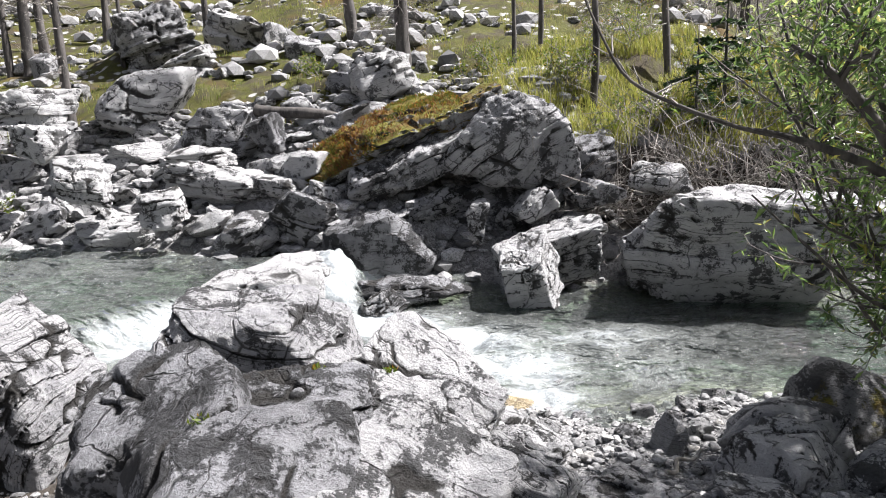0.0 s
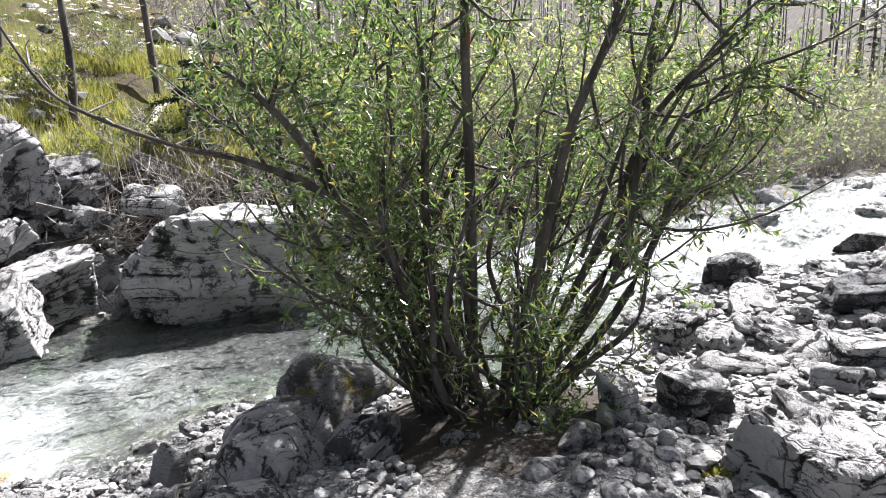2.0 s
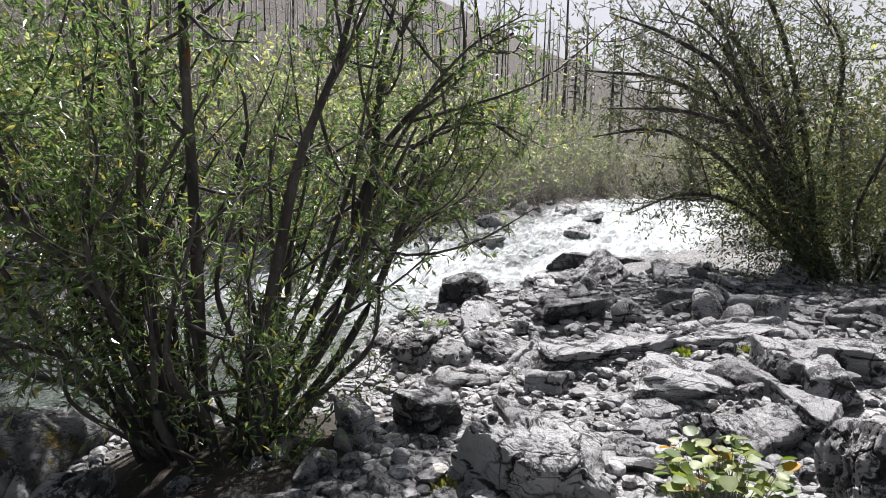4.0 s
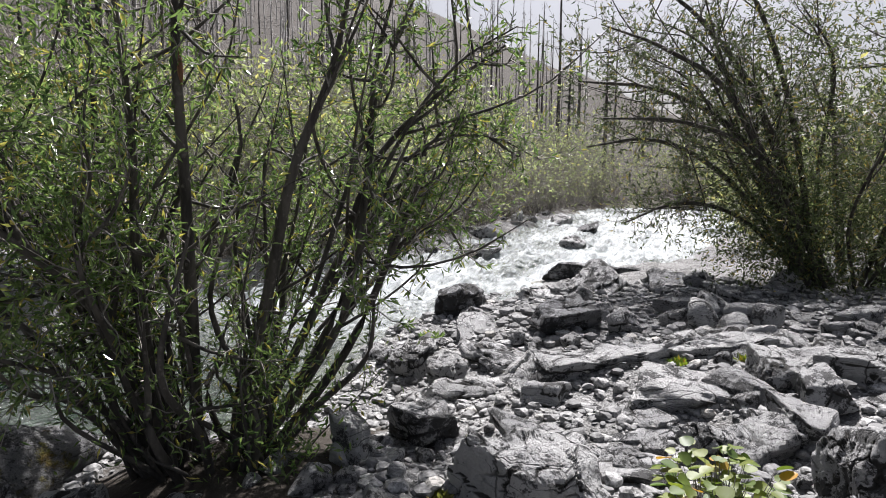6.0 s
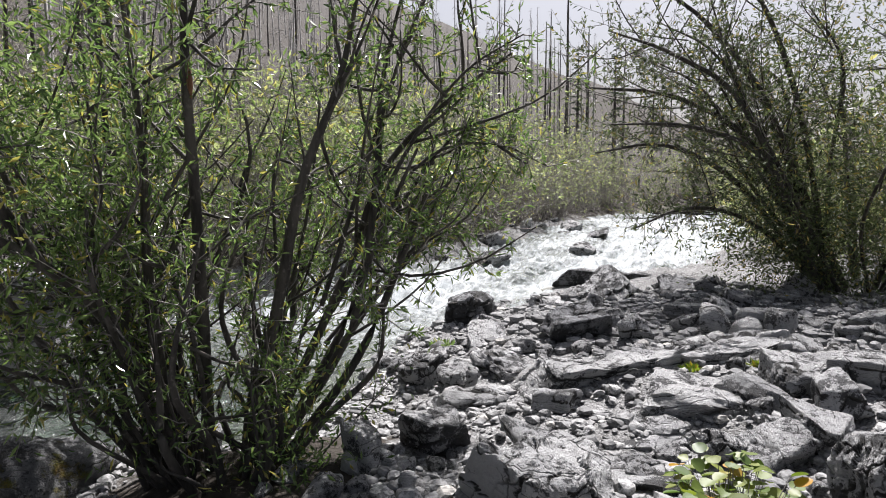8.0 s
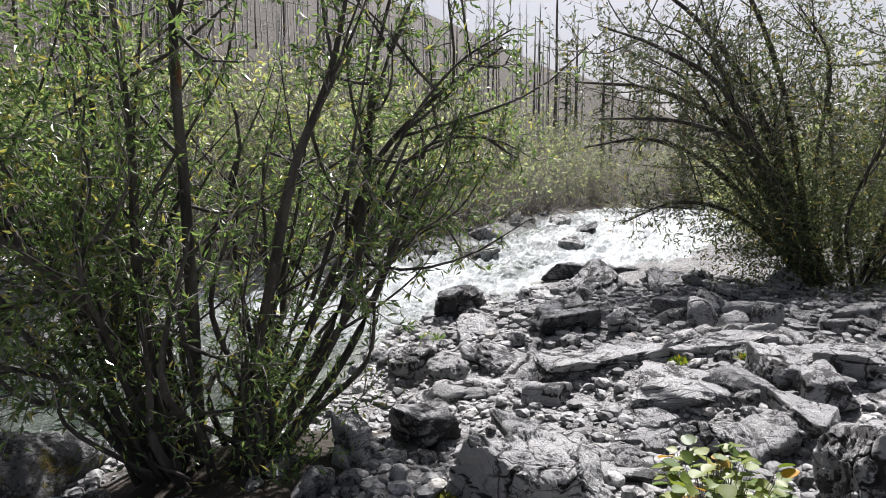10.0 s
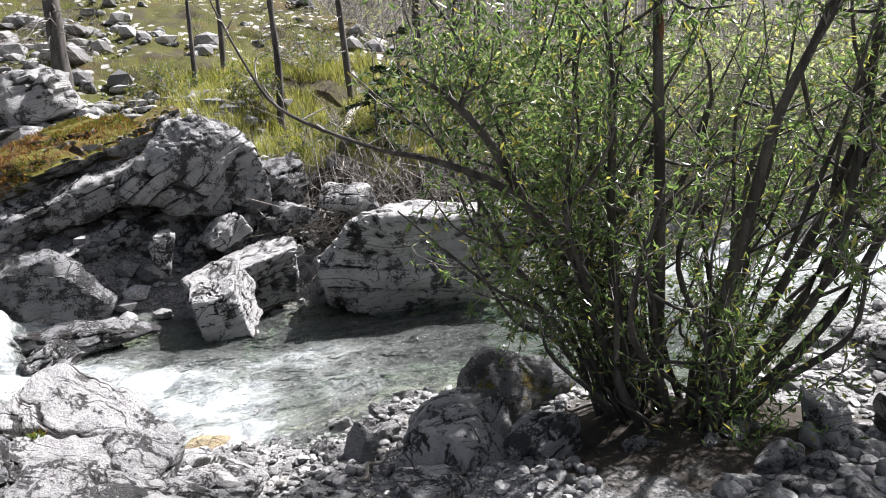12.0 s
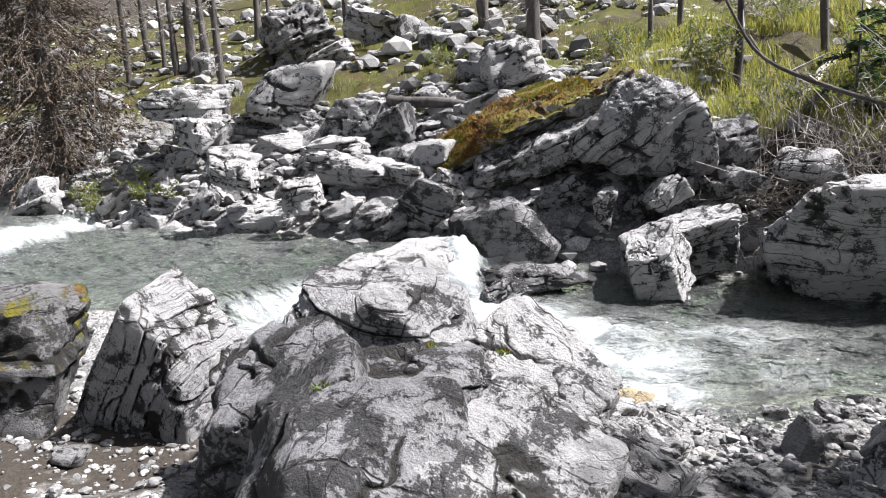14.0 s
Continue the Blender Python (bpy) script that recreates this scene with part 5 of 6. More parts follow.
main_lines += [
    np.array([(3.55, 2.40, 1.25), (3.95, 2.10, 1.95), (4.25, 1.90, 2.35), (4.60, 1.70, 2.50)]),
    np.array([(3.60, 2.35, 1.45), (3.95, 2.05, 2.30), (4.20, 1.80, 2.75), (4.45, 1.50, 3.00)]),
    np.array([(3.50, 2.42, 1.05), (3.95, 2.20, 1.50), (4.35, 2.00, 1.72), (4.75, 1.85, 1.85)]),
    np.array([(3.65, 2.32, 1.60), (4.05, 2.00, 2.20), (4.45, 1.70, 2.30), (4.80, 1.45, 2.15)]),
    np.array([(3.45, 2.40, 1.30), (3.80, 2.20, 2.40), (3.95, 2.05, 3.00), (4.15, 1.85, 3.50)]),
]
main_radii = [0.032, 0.032, 0.032, 0.036, 0.034, 0.032, 0.032, 0.014, 0.02, 0.03, 0.026, 0.012, 0.03, 0.016, 0.016, 0.013, 0.012, 0.015]
more = willow_lines(rng, (2.98, 2.75, 0.22), 1.5, 14, 4.0, (0.0, 0.0), 0.34, (-0.2, 2.8), 0.06)
more += willow_lines(rng, (2.95, 2.78, 0.22), 0.7, 6, 4.0, (-0.03, 0.02), 0.34, (1.6, 4.0), 0.03)
more += willow_lines(rng, (2.9, 2.85, 0.22), 1.35, 7, 4.6, (-0.02, 0.08), 0.3, (1.5, 2.7), 0.03)
more += willow_lines(rng, (3.0, 2.72, 0.22), 1.0, 16, 2.1, (0.0, 0.0), 0.40, (0.0, 6.28), 0.03)
more += willow_lines(rng, (3.0, 2.75, 0.22), 0.5, 16, 1.5, (0.0, 0.0), 0.36, (0.0, 6.28), 0.02)
willow("large willow bush with many dark stems and narrow leaves", main_lines + more, main_radii + list(rng.uniform(0.012, 0.028, 14)) + list(rng.uniform(0.014, 0.03, 6)) + list(rng.uniform(0.014, 0.028, 7)) + list(rng.uniform(0.012, 0.032, 16)) + list(rng.uniform(0.012, 0.026, 16)), 21, 19, 0.46, 17, WILLOW_LEAF, 0.066, 0.008, 0.5, leafy=45, arms=(0, 7, 8),
       bare=bare_arm, branches=4, shoots=4, spread=0.95, reach=1.5, extra=[((2.9, 2.30, 0.9), 550, 0.2), ((3.0, 2.25, 0.5), 500, 0.17), ((3.15, 2.2, 1.1), 200, 0.22), ((1.85, 2.85, 2.4), 700, 0.24), ((2.2, 2.8, 2.75), 900, 0.28), ((2.3, 2.9, 2.1), 500, 0.25), ((2.25, 2.85, 1.2), 200, 0.16), ((2.45, 2.8, 0.85), 200, 0.14), ((1.95, 2.9, 1.75), 200, 0.22), ((2.1, 3.0, 3.2), 900, 0.35)])
bush = bpy.data.objects["willow"]
v, f = tube([(2.625, 2.497, 2.47), (2.612, 2.487, 2.53), (2.605, 2.48, 2.6), (2.61, 2.487, 2.66)], [0.003, 0.014, 0.012, 0.003], 6, 12, 0.2)
part("split_wood", mesh_from("split_wood", v, f, BARK_BROWN), bush, "torn red-brown heartwood")
more = willow_lines(np.random.RandomState(8), (11.3, -0.9, 0.45), 3.2, 24, 5.8, (0.0, 0.03), 0.5, (0.0, 6.28), 0.14)
arms = [np.array([(10.6, -0.4, 0.5), (10.2, 0.3, 2.2), (9.8, 1.2, 2.7), (9.3, 2.2, 2.75)]), np.array([(10.6, -0.6, 0.5), (10.3, 0.1, 2.0), (10.0, 0.7, 3.2), (9.9, 1.1, 4.4)]),
        np.array([(10.7, -0.4, 0.5), (10.0, 0.6, 2.9), (9.6, 1.4, 3.6), (9.4, 2.3, 4.0)]),
        np.array([(11.1, -0.3, 0.5), (10.9, 0.7, 1.9), (10.6, 1.7, 2.5), (10.3, 2.7, 2.4)]), np.array([(11.1, -0.3, 0.5), (10.9, 0.5, 2.4), (10.7, 1.6, 3.2), (10.4, 2.9, 3.4)]),
        np.array([(11.2, -0.4, 0.5), (11.0, 0.3, 2.8), (10.8, 1.2, 4.2), (10.6, 2.2, 5.0)]), np.array([(11.2, -0.5, 0.5), (11.0, 0.0, 3.0), (10.9, 0.6, 4.6), (10.8, 1.4, 5.8)]),
        np.array([(11.0, -0.4, 0.5), (10.5, 0.5, 1.4), (10.2, 1.3, 1.6), (9.9, 2.0, 1.3)])]
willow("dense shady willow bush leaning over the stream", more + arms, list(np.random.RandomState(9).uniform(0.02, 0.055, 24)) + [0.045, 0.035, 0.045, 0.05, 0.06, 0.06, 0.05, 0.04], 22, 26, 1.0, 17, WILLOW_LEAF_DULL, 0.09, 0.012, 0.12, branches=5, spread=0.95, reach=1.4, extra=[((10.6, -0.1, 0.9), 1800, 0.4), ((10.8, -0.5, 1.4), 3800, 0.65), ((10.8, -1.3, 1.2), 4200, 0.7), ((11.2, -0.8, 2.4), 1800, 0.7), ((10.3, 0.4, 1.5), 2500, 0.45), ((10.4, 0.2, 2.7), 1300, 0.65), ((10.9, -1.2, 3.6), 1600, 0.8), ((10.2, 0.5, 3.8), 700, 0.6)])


# ---- shrubs, grass and small plants ----
def shrub(label, x, y, w, h, seed, count=14, mat=None, leaf=0.07, twigs=18, per=12, wid=0.012):
    rr = np.random.RandomState(seed)
    lines = willow_lines(rr, (x, y, ground_at(x, y) - 0.05), w * 1.25, count, h, (0, 0), w * 0.35)
    t = tagged(new("shrub"), label, "shrub", "river shrubs")
    tw, lv = [], []
    for line in lines + side_branches(rr, lines, 2, 0.8):
        tw.append(tube(line, [0.014, 0.008, 0.003], 4, 6))
        a, b = twigs_and_leaves(line, rr, twigs, 0.1, h * 0.42, per, leaf, wid, 1.6, 0.1)
        tw += a
        lv.append(b)
    v, f = joined(tw)
    tagged(part("branch_tangle", mesh_from("branch_tangle", v, f, TWIG), t), kind="stuff")
    v, f = joined(lv)
    tagged(part("crown", mesh_from("crown", v, f, mat or WILLOW_LEAF, False), t), kind="stuff")


for k, (x, y, w, h) in enumerate(((13.5, 9.6, 2.0, 6.0), (17, 9.6, 2.2, 6.2), (21, 10.2, 2.4, 6.4), (26, 10.8, 2.8, 6.6), (33, 11.6, 3.2, 7.0), (40, 10, 3.4, 7.0), (10.2, 10.0, 1.9, 5.0), (7.0, 9.8, 1.5, 3.2), (48, 5.0, 3.0, 4.5), (29, 0.8, 2.6, 5.2), (16.5, -0.4, 1.8, 3.6), (20.5, 0.0, 2.0, 4.0), (14.0, -1.4, 1.8, 4.2), (36, 0.6, 3, 5.5), (18, 13.0, 2.4, 7), (25, 14.5, 3.0, 7), (12, 13.0, 2.4, 6))):
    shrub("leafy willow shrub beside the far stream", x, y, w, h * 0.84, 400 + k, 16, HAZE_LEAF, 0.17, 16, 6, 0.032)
for k, (x, y, w, h) in enumerate(((3.0, 10.3, 0.5, 0.8), (4.6, 10.2, 0.7, 0.9), (2.2, 11.8, 0.6, 0.8), (5.2, 12.0, 0.9, 1.3), (3.8, 13.6, 0.9, 1.2), (1.0, 13.2, 0.6, 0.7), (6.8, 11.4, 0.8, 1.2), (-8.7, 10.9, 0.6, 0.45), (-8.2, 11.2, 0.5, 0.4), (-7.4, 10.6, 0.4, 0.3), (-2.6, 14.5, 0.5, 0.5))):
    shrub("low yellow-green shrub on the slope", x, y, w, h, 430 + k, 8, SHRUB_LEAF, 0.05, 12, 10, 0.014)


def grass(name, label, count, area, height, seed, keep, mat=None):
    r = np.random.RandomState(seed)
    x, y = r.uniform(area[0], area[1], count), r.uniform(area[2], area[3], count)
    ok = keep(x, y)
    x, y = x[ok], y[ok]
    z = ground_height(x, y) - 0.02
    n = len(x)
    h = height * r.uniform(0.4, 1.2, n)
    a = r.uniform(0, 6.3, n)
    side = np.stack([np.cos(a), np.sin(a), a * 0], 1) * (0.004 + 0.012 * h)[:, None]
    bend = np.stack([-np.sin(a), np.cos(a), a * 0], 1) * (h * r.uniform(0.1, 0.6, n))[:, None]
    foot = np.stack([x, y, z], 1)
    mid = foot + bend * 0.3 + np.stack([x * 0, x * 0, h * 0.6], 1)
    tip = foot + bend + np.stack([x * 0, x * 0, h], 1)
    v = np.stack([foot - side, foot + side, mid + side * 0.7, mid - side * 0.7, tip], 1).reshape(-1, 3)
    k = np.arange(n)[:, None] * 5
    f = np.concatenate([k + [0, 1, 2], k + [0, 2, 3], k + [3, 2, 4]])
    return tagged(new(name, mesh_from(name, v, f, mat or GRASS_BLADE, False)), label, "grass", kind="stuff")


def clumps(x, y, cut, seed=71, scale=1.3):
    return vnoise(np.stack([x * scale, y * scale, x * 0], 1), seed) > cut


grass("grass", "yellow-green grass on the terrace", 48000, (0.8, 9.0, 9.2, 14.5), 0.27, 501, lambda x, y: (y - np.interp(x, RIVER_X, RIVER_FAR) > 1.55) & clumps(x, y, -0.75))
grass("grass", "short tufts between hillside rocks", 15000, (-12, 9, 12.0, 26), 0.20, 502, lambda x, y: clumps(x, y, 0.1, 72, 0.9))
grass("moss", "moss and herbs between hillside rocks", 24000, (-12, 4, 11.5, 26), 0.10, 503, lambda x, y: clumps(x, y, 0.0, 73, 0.8), SHRUB_LEAF)

broad = tagged(new("leafy_plant"), "low plant with broad yellow-green leaves", "plant")
r = np.random.RandomState(91)
c = np.array([3.48, 0.06, 0.50])
pieces, stalks = [], []
for k in range(125):
    a, rad = r.uniform(0, 6.3), 0.27 * math.sqrt(r.uniform())
    top = c + [rad * math.cos(a), rad * math.sin(a), r.uniform(0.06, 0.26)]
    stalks.append(tube(np.stack([c + [rad * 0.4 * math.cos(a), rad * 0.4 * math.sin(a), -0.1], top]), [0.003, 0.002], 3))
    way = np.array([math.cos(a), math.sin(a), r.uniform(-0.2, 0.5)]) + r.normal(size=3) * 0.3
    way /= np.linalg.norm(way)
    s = np.cross(way, [0, 0, 1.0] + r.normal(size=3) * 0.25)
    s /= np.linalg.norm(s)
    up = np.cross(s, way)
    L = r.uniform(0.05, 0.085)
    rim = [top + way * L * (0.5 - 0.5 * math.cos(q)) + s * L * 0.42 * math.sin(q) * (1.15 - 0.3 * math.cos(q + 2.6)) + up * 0.12 * L * abs(math.sin(q)) for q in np.linspace(0, 2 * math.pi, 10, endpoint=False)]
    v = np.array([top + way * L * 0.5] + rim)
    pieces.append((v, np.array([[0, 1 + i, 1 + (i + 1) % 10] for i in range(10)])))
v, f = joined(stalks)
tagged(part("stalk_tangle", mesh_from("stalk_tangle", v, f, TWIG), broad), kind="stuff")
v, f = joined(pieces)
part("foliage", mesh_from("foliage", v, f, BROAD_LEAF), broad)


def moss_on(rock, label, count, height, seed, mat, low=0.55):
    """Short blades on the upper faces of a rock."""
    rr = np.random.RandomState(seed)
    m, me = rock.matrix_world, rock.data
    n = len(me.vertices)
    co, no = np.zeros(n * 3), np.zeros(n * 3)
    me.vertices.foreach_get("co", co)
    me.vertices.foreach_get("normal", no)
    rot = np.array(m.to_3x3())
    co, no = co.reshape(-1, 3) @ rot.T + np.array(m.translation), no.reshape(-1, 3) @ rot.T
    ok = np.where((no[:, 2] > low) & (fbm(co * 1.5, 3, seed) > -0.25))[0]
    pick = rr.choice(ok, count)
    at = co[pick] + rr.normal(size=(count, 3)) * 0.012
    v, f = leaves(at, no[pick] + rr.normal(size=(count, 3)) * 0.6, height, height * 0.13, rr, -0.3)
    tagged(new("moss", mesh_from("moss", v, f, mat, False)), label, "moss", kind="stuff")


MOSS_BLADE = leaf_material("moss and rusty herbs", (0.06, 0.07, 0.012), (0.22, 0.2, 0.03), (0.34, 0.12, 0.03), 0.7, 0.3)
RUST_BLADE = leaf_material("rusty red herbs", (0.09, 0.04, 0.015), (0.26, 0.12, 0.035), (0.3, 0.25, 0.05), 0.7, 0.3)
moss_on(moss_slab, "green moss and grass on the tilted slab", 12000, 0.06, 5, MOSS_BLADE, 0.3)
moss_on(moss_slab, "rusty herbs on the tilted slab", 4500, 0.07, 9, RUST_BLADE, 0.3)

# ---- conifers, dead trunks, logs ----
def snag(label, x, y, height, radius, seed, twigs=50, reach=0.7, lean=(0, 0), bark=None, needles=None, low=0.1):
    """A standing conifer trunk with bare drooping twigs."""
    rr = np.random.RandomState(seed)
    z = ground_at(x, y) - 0.1
    t = tagged(new("dead_tree" if not needles else "spruce"), label, "tree", "hillside trees")
    top = np.array([x + lean[0] * height, y + lean[1] * height, z + height])
    pts = np.stack([np.array([x, y, z]) * (1 - u) + top * u + np.array([rr.normal(), rr.normal(), 0]) * 0.02 for u in np.linspace(0, 1, 7)])
    v, f = tube(pts, [radius * 1.35, radius, radius * 0.85, radius * 0.72, radius * 0.6, radius * 0.45, radius * 0.3], 9, 40, 0.22)
    part("trunk", mesh_from("trunk", v, f, bark or BARK_GREY), t)
    u = rr.uniform(low, 1, twigs)[:, None]
    at = pts[0] * (1 - u) + pts[-1] * u
    a = rr.uniform(0, 6.3, twigs)
    ln = (reach * rr.uniform(0.3, 1.0, twigs) * (1.1 - 0.5 * u[:, 0]))[:, None]
    d = np.stack([np.cos(a), np.sin(a), rr.uniform(-0.35, 0.15, twigs)], 1)
    p = np.stack([at, at + d * ln * 0.5, at + d * ln + np.array([0, 0, -0.25]) * ln], 1)
    idx = np.repeat(np.arange(twigs), 5 if y < 20 and x < 20 else 2)
    w = rr.uniform(0.3, 1, len(idx))[:, None]
    b0 = p[idx, 0] * (1 - w) + p[idx, 2] * w
    dd = d[idx] + rr.normal(size=(len(idx), 3)) * 0.6 + [0, 0, -0.4]
    p2 = np.stack([b0, b0 + dd * ln[idx] * 0.15, b0 + dd * ln[idx] * 0.32], 1)
    v, f = joined([thin_tubes(p, [0.012, 0.007, 0.002]), thin_tubes(p2, [0.005, 0.003, 0.001])])
    tagged(part("twig_tangle", mesh_from("twig_tangle", v, f, TWIG), t), kind="stuff")
    if needles:
        k = np.repeat(np.arange(len(idx)), 16)
        w = rr.uniform(0, 1, len(k))[:, None]
        v, f = leaves(p2[k, 0] * (1 - w) + p2[k, 2] * w, dd[k] + rr.normal(size=(len(k), 3)) * 0.6, 0.11, 0.016, rr)
        tagged(part("crown", mesh_from("crown", v, f, needles, False), t), kind="stuff")
    return t


def fir(label, x, y, height, width, seed, sprays=26, size=1.0, bare=0.12, mat=None):
    """A living fir: a straight trunk with whorls of flat sprays."""
    rr = np.random.RandomState(seed)
    z = ground_at(x, y) - 0.1
    t = tagged(new("fir"), label, "tree", "firs")
    v, f = tube([(x, y, z), (x, y, z + height * 0.5), (x, y, z + height)], [height * 0.018, height * 0.011, 0.004], 7, 8)
    part("trunk", mesh_from("trunk", v, f, BARK_GREY), t)
    lv, tw = [], []
    tiers = int(height * 3.2 / size)
    for k in range(tiers):
        u = bare + (1 - bare) * k / tiers
        r_here = width * (1 - u) ** 0.8 * rr.uniform(0.7, 1.1) + 0.04
        for q in range(6):
            if rr.uniform() < 0.12:
                continue
            a = rr.uniform(0, 6.3)
            at = np.array([x, y, z + height * u + rr.normal() * 0.05])
            end = at + [r_here * math.cos(a), r_here * math.sin(a), -0.18 * r_here + 0.1 * r_here * rr.normal()]
            p = np.stack([at, (at + end) / 2 + [0, 0, 0.05 * r_here], end])
            tw.append(tube(p, [0.01 * size, 0.003], 3))
            aa, ww = along(p, rr.uniform(0.15, 1, sprays))
            ww = ww / (np.linalg.norm(ww, axis=1)[:, None] + 1e-9)
            sd = np.cross(ww, [0, 0, 1.0]) * rr.choice([-1, 1], sprays)[:, None]
            lv.append(leaves(aa, ww * 0.6 + sd + rr.normal(size=(sprays, 3)) * 0.2, 0.14 * size * (0.5 + r_here / width), 0.016 * size, rr, 0.1))
    v, f = joined(tw)
    tagged(part("branch_tangle", mesh_from("branch_tangle", v, f, TWIG), t), kind="stuff")
    v, f = joined(lv)
    tagged(part("crown", mesh_from("crown", v, f, mat or FIR_NEEDLE, False), t), kind="stuff")


snag("tall bare conifer trunk on the slope", -7.5, 13.5, 9, 0.085, 601, 110, 0.5)
snag("dead conifer trunk with drooping twigs above mossy rock", -0.72, 13.6, 9, 0.125, 602, 200, 1.0, (-0.03, 0))
snag("dark conifer trunk rooted among rocks", -2.3, 17.8, 9, 0.133, 603, 150, 0.8, (-0.03, 0))
snag("pale slim dead trunk on the slope", -11.4, 18.0, 10, 0.075, 604, 80, 0.5)
snag("grey trunk with a curved root foot", -11.0, 18.2, 10, 0.12, 605, 150, 0.8)
snag("slim leaning trunk over the grass", 4.3, 12.9, 8, 0.062, 606, 80, 0.5, (-0.06, 0))
snag("thin dead pole tree on the terrace", 1.45, 13.4, 6, 0.04, 607, 24, 0.35)
snag("dead mossy trunk on the terrace", 2.6, 11.5, 7, 0.055, 608, 100, 0.5)
snag("thin dead pole tree on the slope", 2.1, 14.3, 7, 0.045, 609, 24, 0.35)
snag("grey dead trunk at the forest edge", -13.0, 18.0, 10, 0.078, 610, 150, 0.8)
snag("thin grey dead trunk on the slope", -8.3, 17.8, 8, 0.05, 611, 24, 0.4)
snag("brown dying spruce beside the stream", -10.6, 12.0, 9, 0.17, 612, 760, 1.9, (0, 0), None, DEAD_NEEDLE, 0.05)
r = np.random.RandomState(66)
for k in range(15):
    x, y = r.uniform(-16, 14), r.uniform(18, 30)
    if -6.5 < x < 7:
        continue
    snag("bare conifer trunk higher on the hillside", x, y, r.uniform(9, 13), r.uniform(0.06, 0.12), 620 + k, 40, 0.8)
fir("small green fir on the terrace", 3.85, 10.2, 1.75, 0.65, 701, 64)
fir("young green fir behind the grass", 4.6, 11.0, 2.1, 0.7, 702, 64)
for k, (x, y, h, w) in enumerate(((48, 6.6, 11.0, 1.6), (53, 13.5, 11, 1.7), (58, 6, 8, 1.7), (64, 20, 11, 2.0), (70, 9, 9, 2.0), (75, 15, 10, 2.2), (52, 4.0, 9, 1.5))):
    fir("tall dark fir beyond the bend of the stream", x, y, h, w, 720 + k, 22, 2.0)
for k in range(36):
    x, y = r.uniform(26, 90), r.uniform(12, 60)
    snag("tall bare trunk in the burnt forest downstream", x, y, r.uniform(8, 14), r.uniform(0.07, 0.15), 740 + k, 22, 0.9)


def far_wood(label, count, area, height, seed):
    """Distant bare trunks with short twigs, too many to count."""
    rr = np.random.RandomState(seed)
    x, y = rr.uniform(area[0], area[1], count), rr.uniform(area[2], area[3], count)
    z = ground_height(x, y) - 0.2
    h = rr.uniform(*height, count)
    foot = np.stack([x, y, z], 1)
    top = foot + np.stack([rr.normal(size=count) * 0.02 * h, rr.normal(size=count) * 0.02 * h, h], 1)
    idx = np.repeat(np.arange(count), 34)
    u = rr.uniform(0.15, 1, len(idx))[:, None]
    at = foot[idx] * (1 - u) + top[idx] * u
    a = rr.uniform(0, 6.3, len(idx))
    d = np.stack([np.cos(a), np.sin(a), rr.uniform(-0.5, 0.1, len(idx))], 1) * (rr.uniform(0.3, 1.3, len(idx))[:, None] * (1.15 - 0.8 * u))
    pieces = [thin_tubes(np.stack([foot, (foot + top) / 2, top], 1), [0.10, 0.07, 0.025]), thin_tubes(np.stack([at, at + d * 0.5, at + d + [0, 0, -0.15]], 1), [0.025, 0.015, 0.006])]
    v, f = joined(pieces)
    tagged(new("forest", mesh_from("forest", v, f, BARK_HAZED)), label, "forest", kind="stuff")


def thicket(label, count, area, height, seed, mat, leaf, per):
    """A tangle of bare twigs and leaves along a bank."""
    rr = np.random.RandomState(seed)
    x = rr.uniform(area[0], area[1], count)
    y = np.interp(x, RIVER_X, RIVER_FAR) + rr.uniform(area[2], area[3], count)
    foot = np.stack([x, y, ground_height(x, y)], 1)
    clump = 0.55 + 0.6 * (vnoise(foot * [0.45, 0.45, 0], seed) + 0.4)
    h = rr.uniform(0.35, 1.0, count) * height * np.clip(clump, 0.25, 1.2)
    lean = rr.normal(size=(count, 3)) * 0.55 + [0, 0, 1.0]
    p = np.stack([foot, foot + lean * (h * 0.5)[:, None], foot + lean * h[:, None] + rr.normal(size=(count, 3)) * 0.3], 1)
    idx = np.repeat(np.arange(count), 6)
    u = rr.uniform(0.3, 1, len(idx))[:, None]
    at = p[idx, 0] * (1 - u) + p[idx, 2] * u
    d = rr.normal(size=(len(idx), 3)) * 0.5 + [0, 0, 0.2]
    p2 = np.stack([at, at + d * 0.5, at + d + rr.normal(size=(len(idx), 3)) * 0.15], 1)
    v, f = joined([thin_tubes(p, [0.02, 0.012, 0.004]), thin_tubes(p2, [0.008, 0.005, 0.002])])
    tagged(new("thicket", mesh_from("thicket", v, f, TWIG)), label + ", bare grey twigs", "thicket", kind="stuff")
    k = np.repeat(np.arange(len(idx)), per)
    k = k[vnoise(p2[k, 2] * 0.9, seed + 2) > -0.15]
    w = rr.uniform(0.2, 1, len(k))[:, None]
    v, f = leaves(p2[k, 0] * (1 - w) + p2[k, 2] * w, d[k] + rr.normal(size=(len(k), 3)) * 0.7, leaf, leaf * 0.17, rr)
    tagged(new("thicket", mesh_from("thicket", v, f, mat, False)), label + ", green leaves", "thicket", kind="stuff")


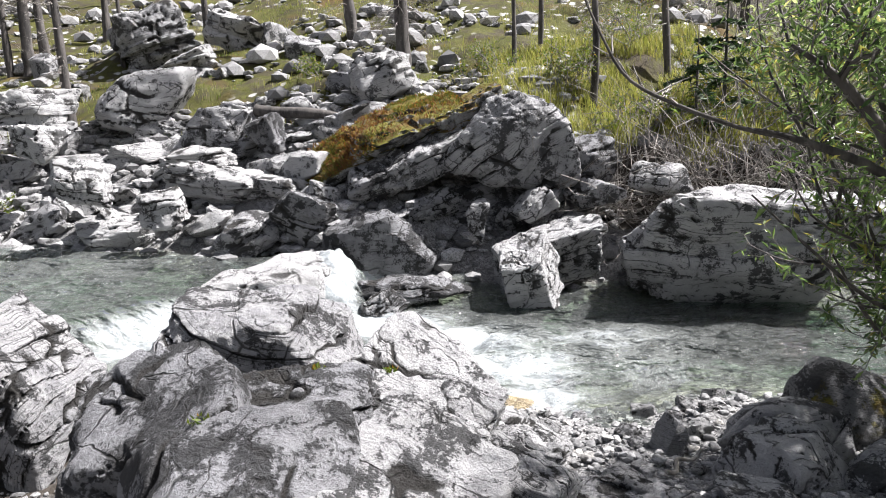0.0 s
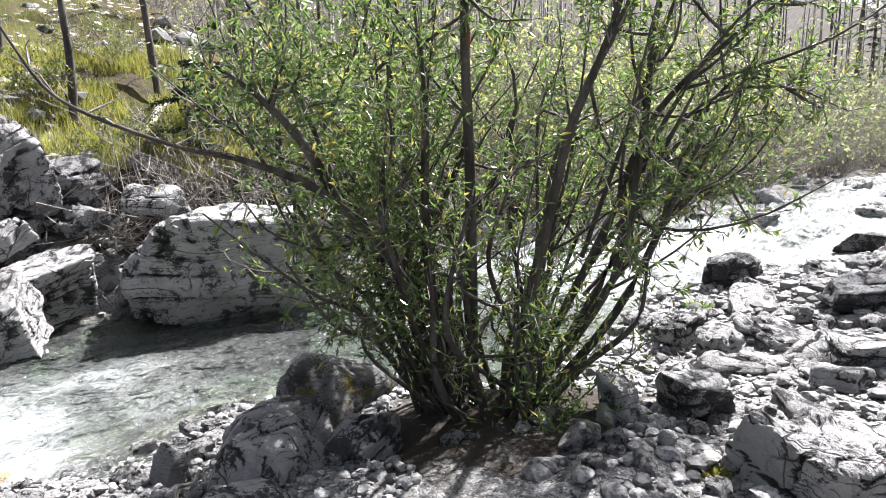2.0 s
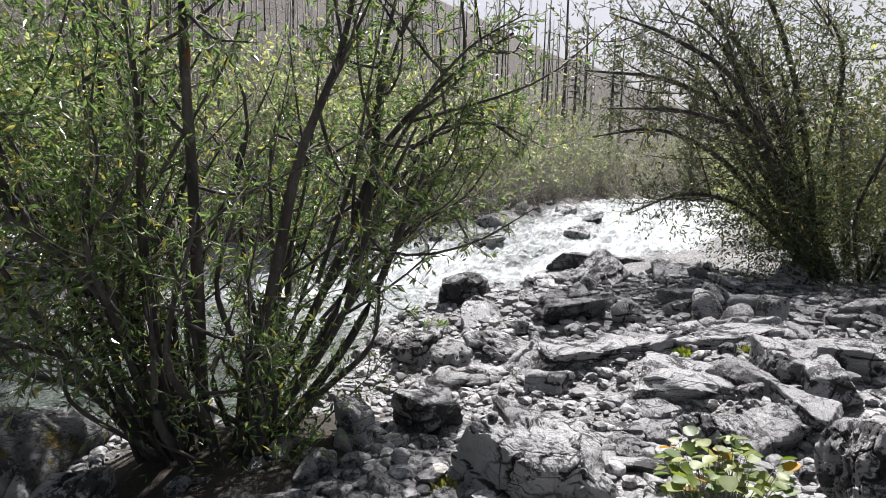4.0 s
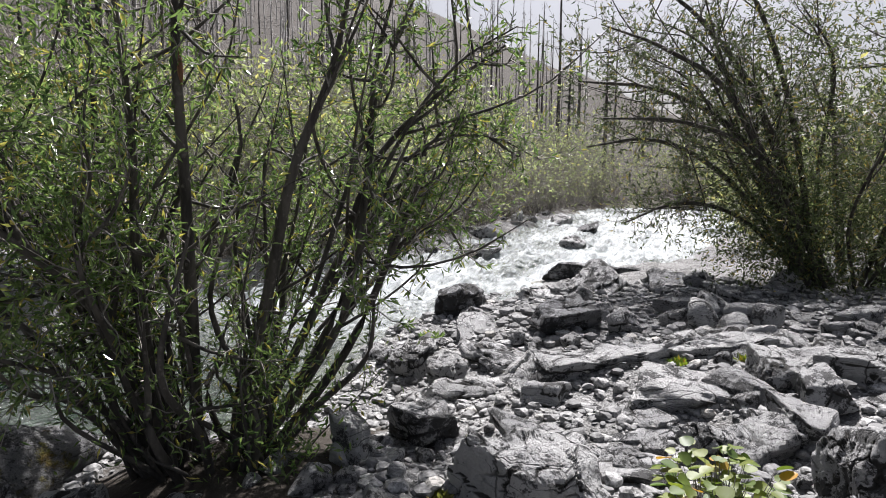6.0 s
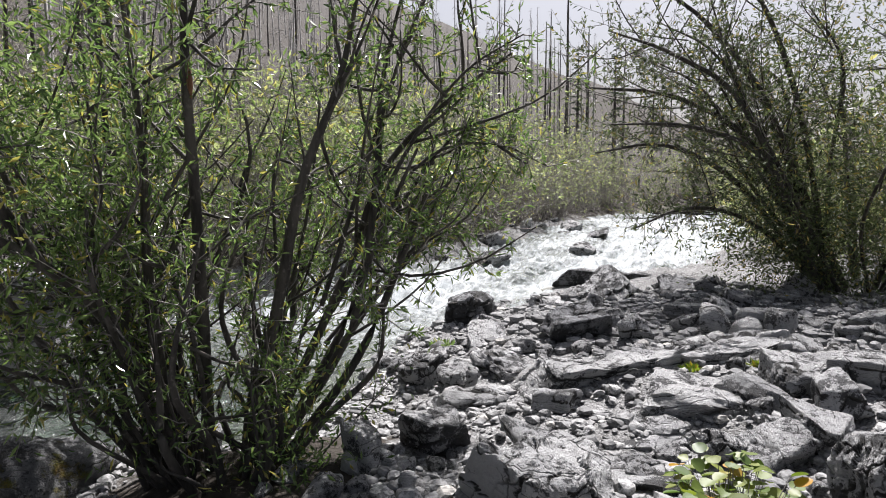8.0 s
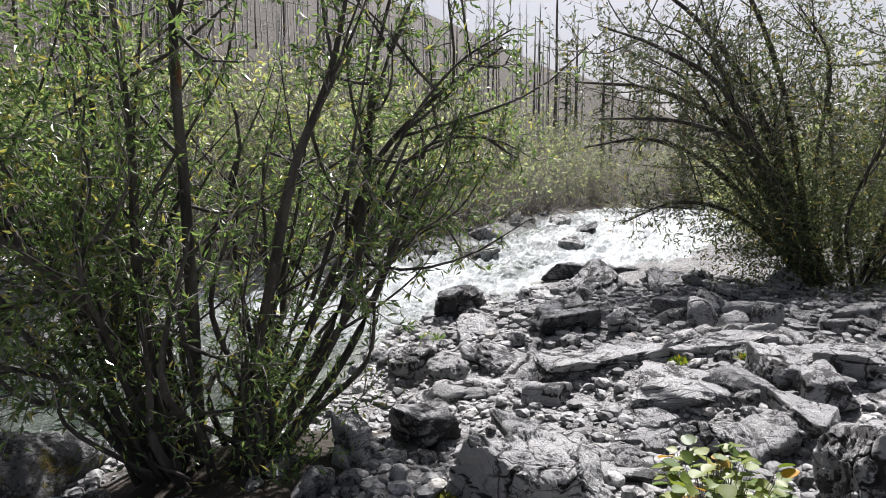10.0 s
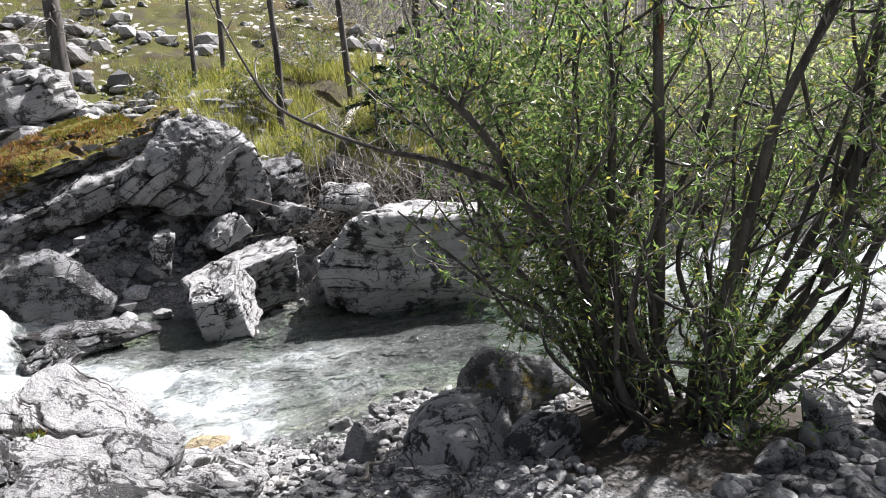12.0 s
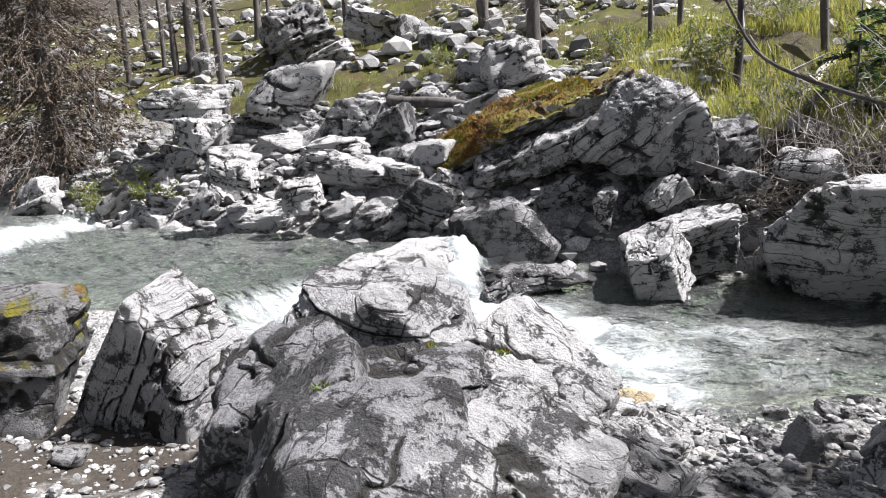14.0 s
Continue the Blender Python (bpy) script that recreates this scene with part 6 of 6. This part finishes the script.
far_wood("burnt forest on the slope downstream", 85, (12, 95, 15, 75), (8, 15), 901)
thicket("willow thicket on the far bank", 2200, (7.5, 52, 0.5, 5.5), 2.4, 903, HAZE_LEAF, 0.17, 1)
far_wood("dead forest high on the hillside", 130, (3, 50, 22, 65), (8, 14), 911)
for k in range(12):
    snag("twiggy dead conifer on the wooded slope", r.uniform(8, 20), r.uniform(15, 25), r.uniform(8, 12), r.uniform(0.06, 0.11), 860 + k, 150, 1.3)
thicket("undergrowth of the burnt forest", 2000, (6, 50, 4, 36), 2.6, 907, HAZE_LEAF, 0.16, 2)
thicket("dry brush under the grassy edge", 230, (1.6, 6.5, 0.7, 1.5), 0.45, 905, DEAD_NEEDLE, 0.05, 2)


def log(label, a, b, r0, r1, mat, seed):
    rr = np.random.RandomState(seed)
    a, b = np.array(a), np.array(b)
    pts = np.stack([a * (1 - u) + b * u + rr.normal(size=3) * 0.02 for u in np.linspace(0, 1, 6)])
    v, f = tube(pts, [r0, (r0 + r1) / 2, r1], 9, 14)
    caps = [(np.concatenate([v[:9], [a]]), np.array([[j, (j + 1) % 9, 9, 9] for j in range(9)])), (np.concatenate([v[-9:], [b]]), np.array([[j, (j + 1) % 9, 9, 9] for j in range(9)]))]
    me = mesh_from("log", v, f, mat)
    ob = tagged(new("fallen_log", me), label, "log")
    for cv, cf in caps:
        part("cut_end", mesh_from("cut_end", cv, cf[:, :3], mat), ob)
    return ob


log("bleached fallen log on the grass", (1.2, 13.4, ground_at(1.2, 13.4) + 0.12), (3.0, 12.7, ground_at(3.0, 12.7) + 0.12), 0.09, 0.07, LOG_PALE, 1)
log("bleached log lying up the slope", (3.1, 10.7, ground_at(3.1, 10.7) + 0.1), (4.7, 13.0, ground_at(4.7, 13.0) + 0.1), 0.08, 0.06, LOG_PALE, 2)
log("dark fallen trunk between the rocks", (-3.4, 12.1, ground_at(-3.4, 12.1) + 0.25), (-1.8, 11.9, ground_at(-1.8, 11.9) + 0.2), 0.11, 0.09, BARK_GREY, 3)
log("small stick on the pebbles", (1.15, 3.28, ground_at(1.15, 3.28) + 0.06), (1.38, 3.42, ground_at(1.38, 3.42) + 0.06), 0.014, 0.01, LOG_PALE, 4)
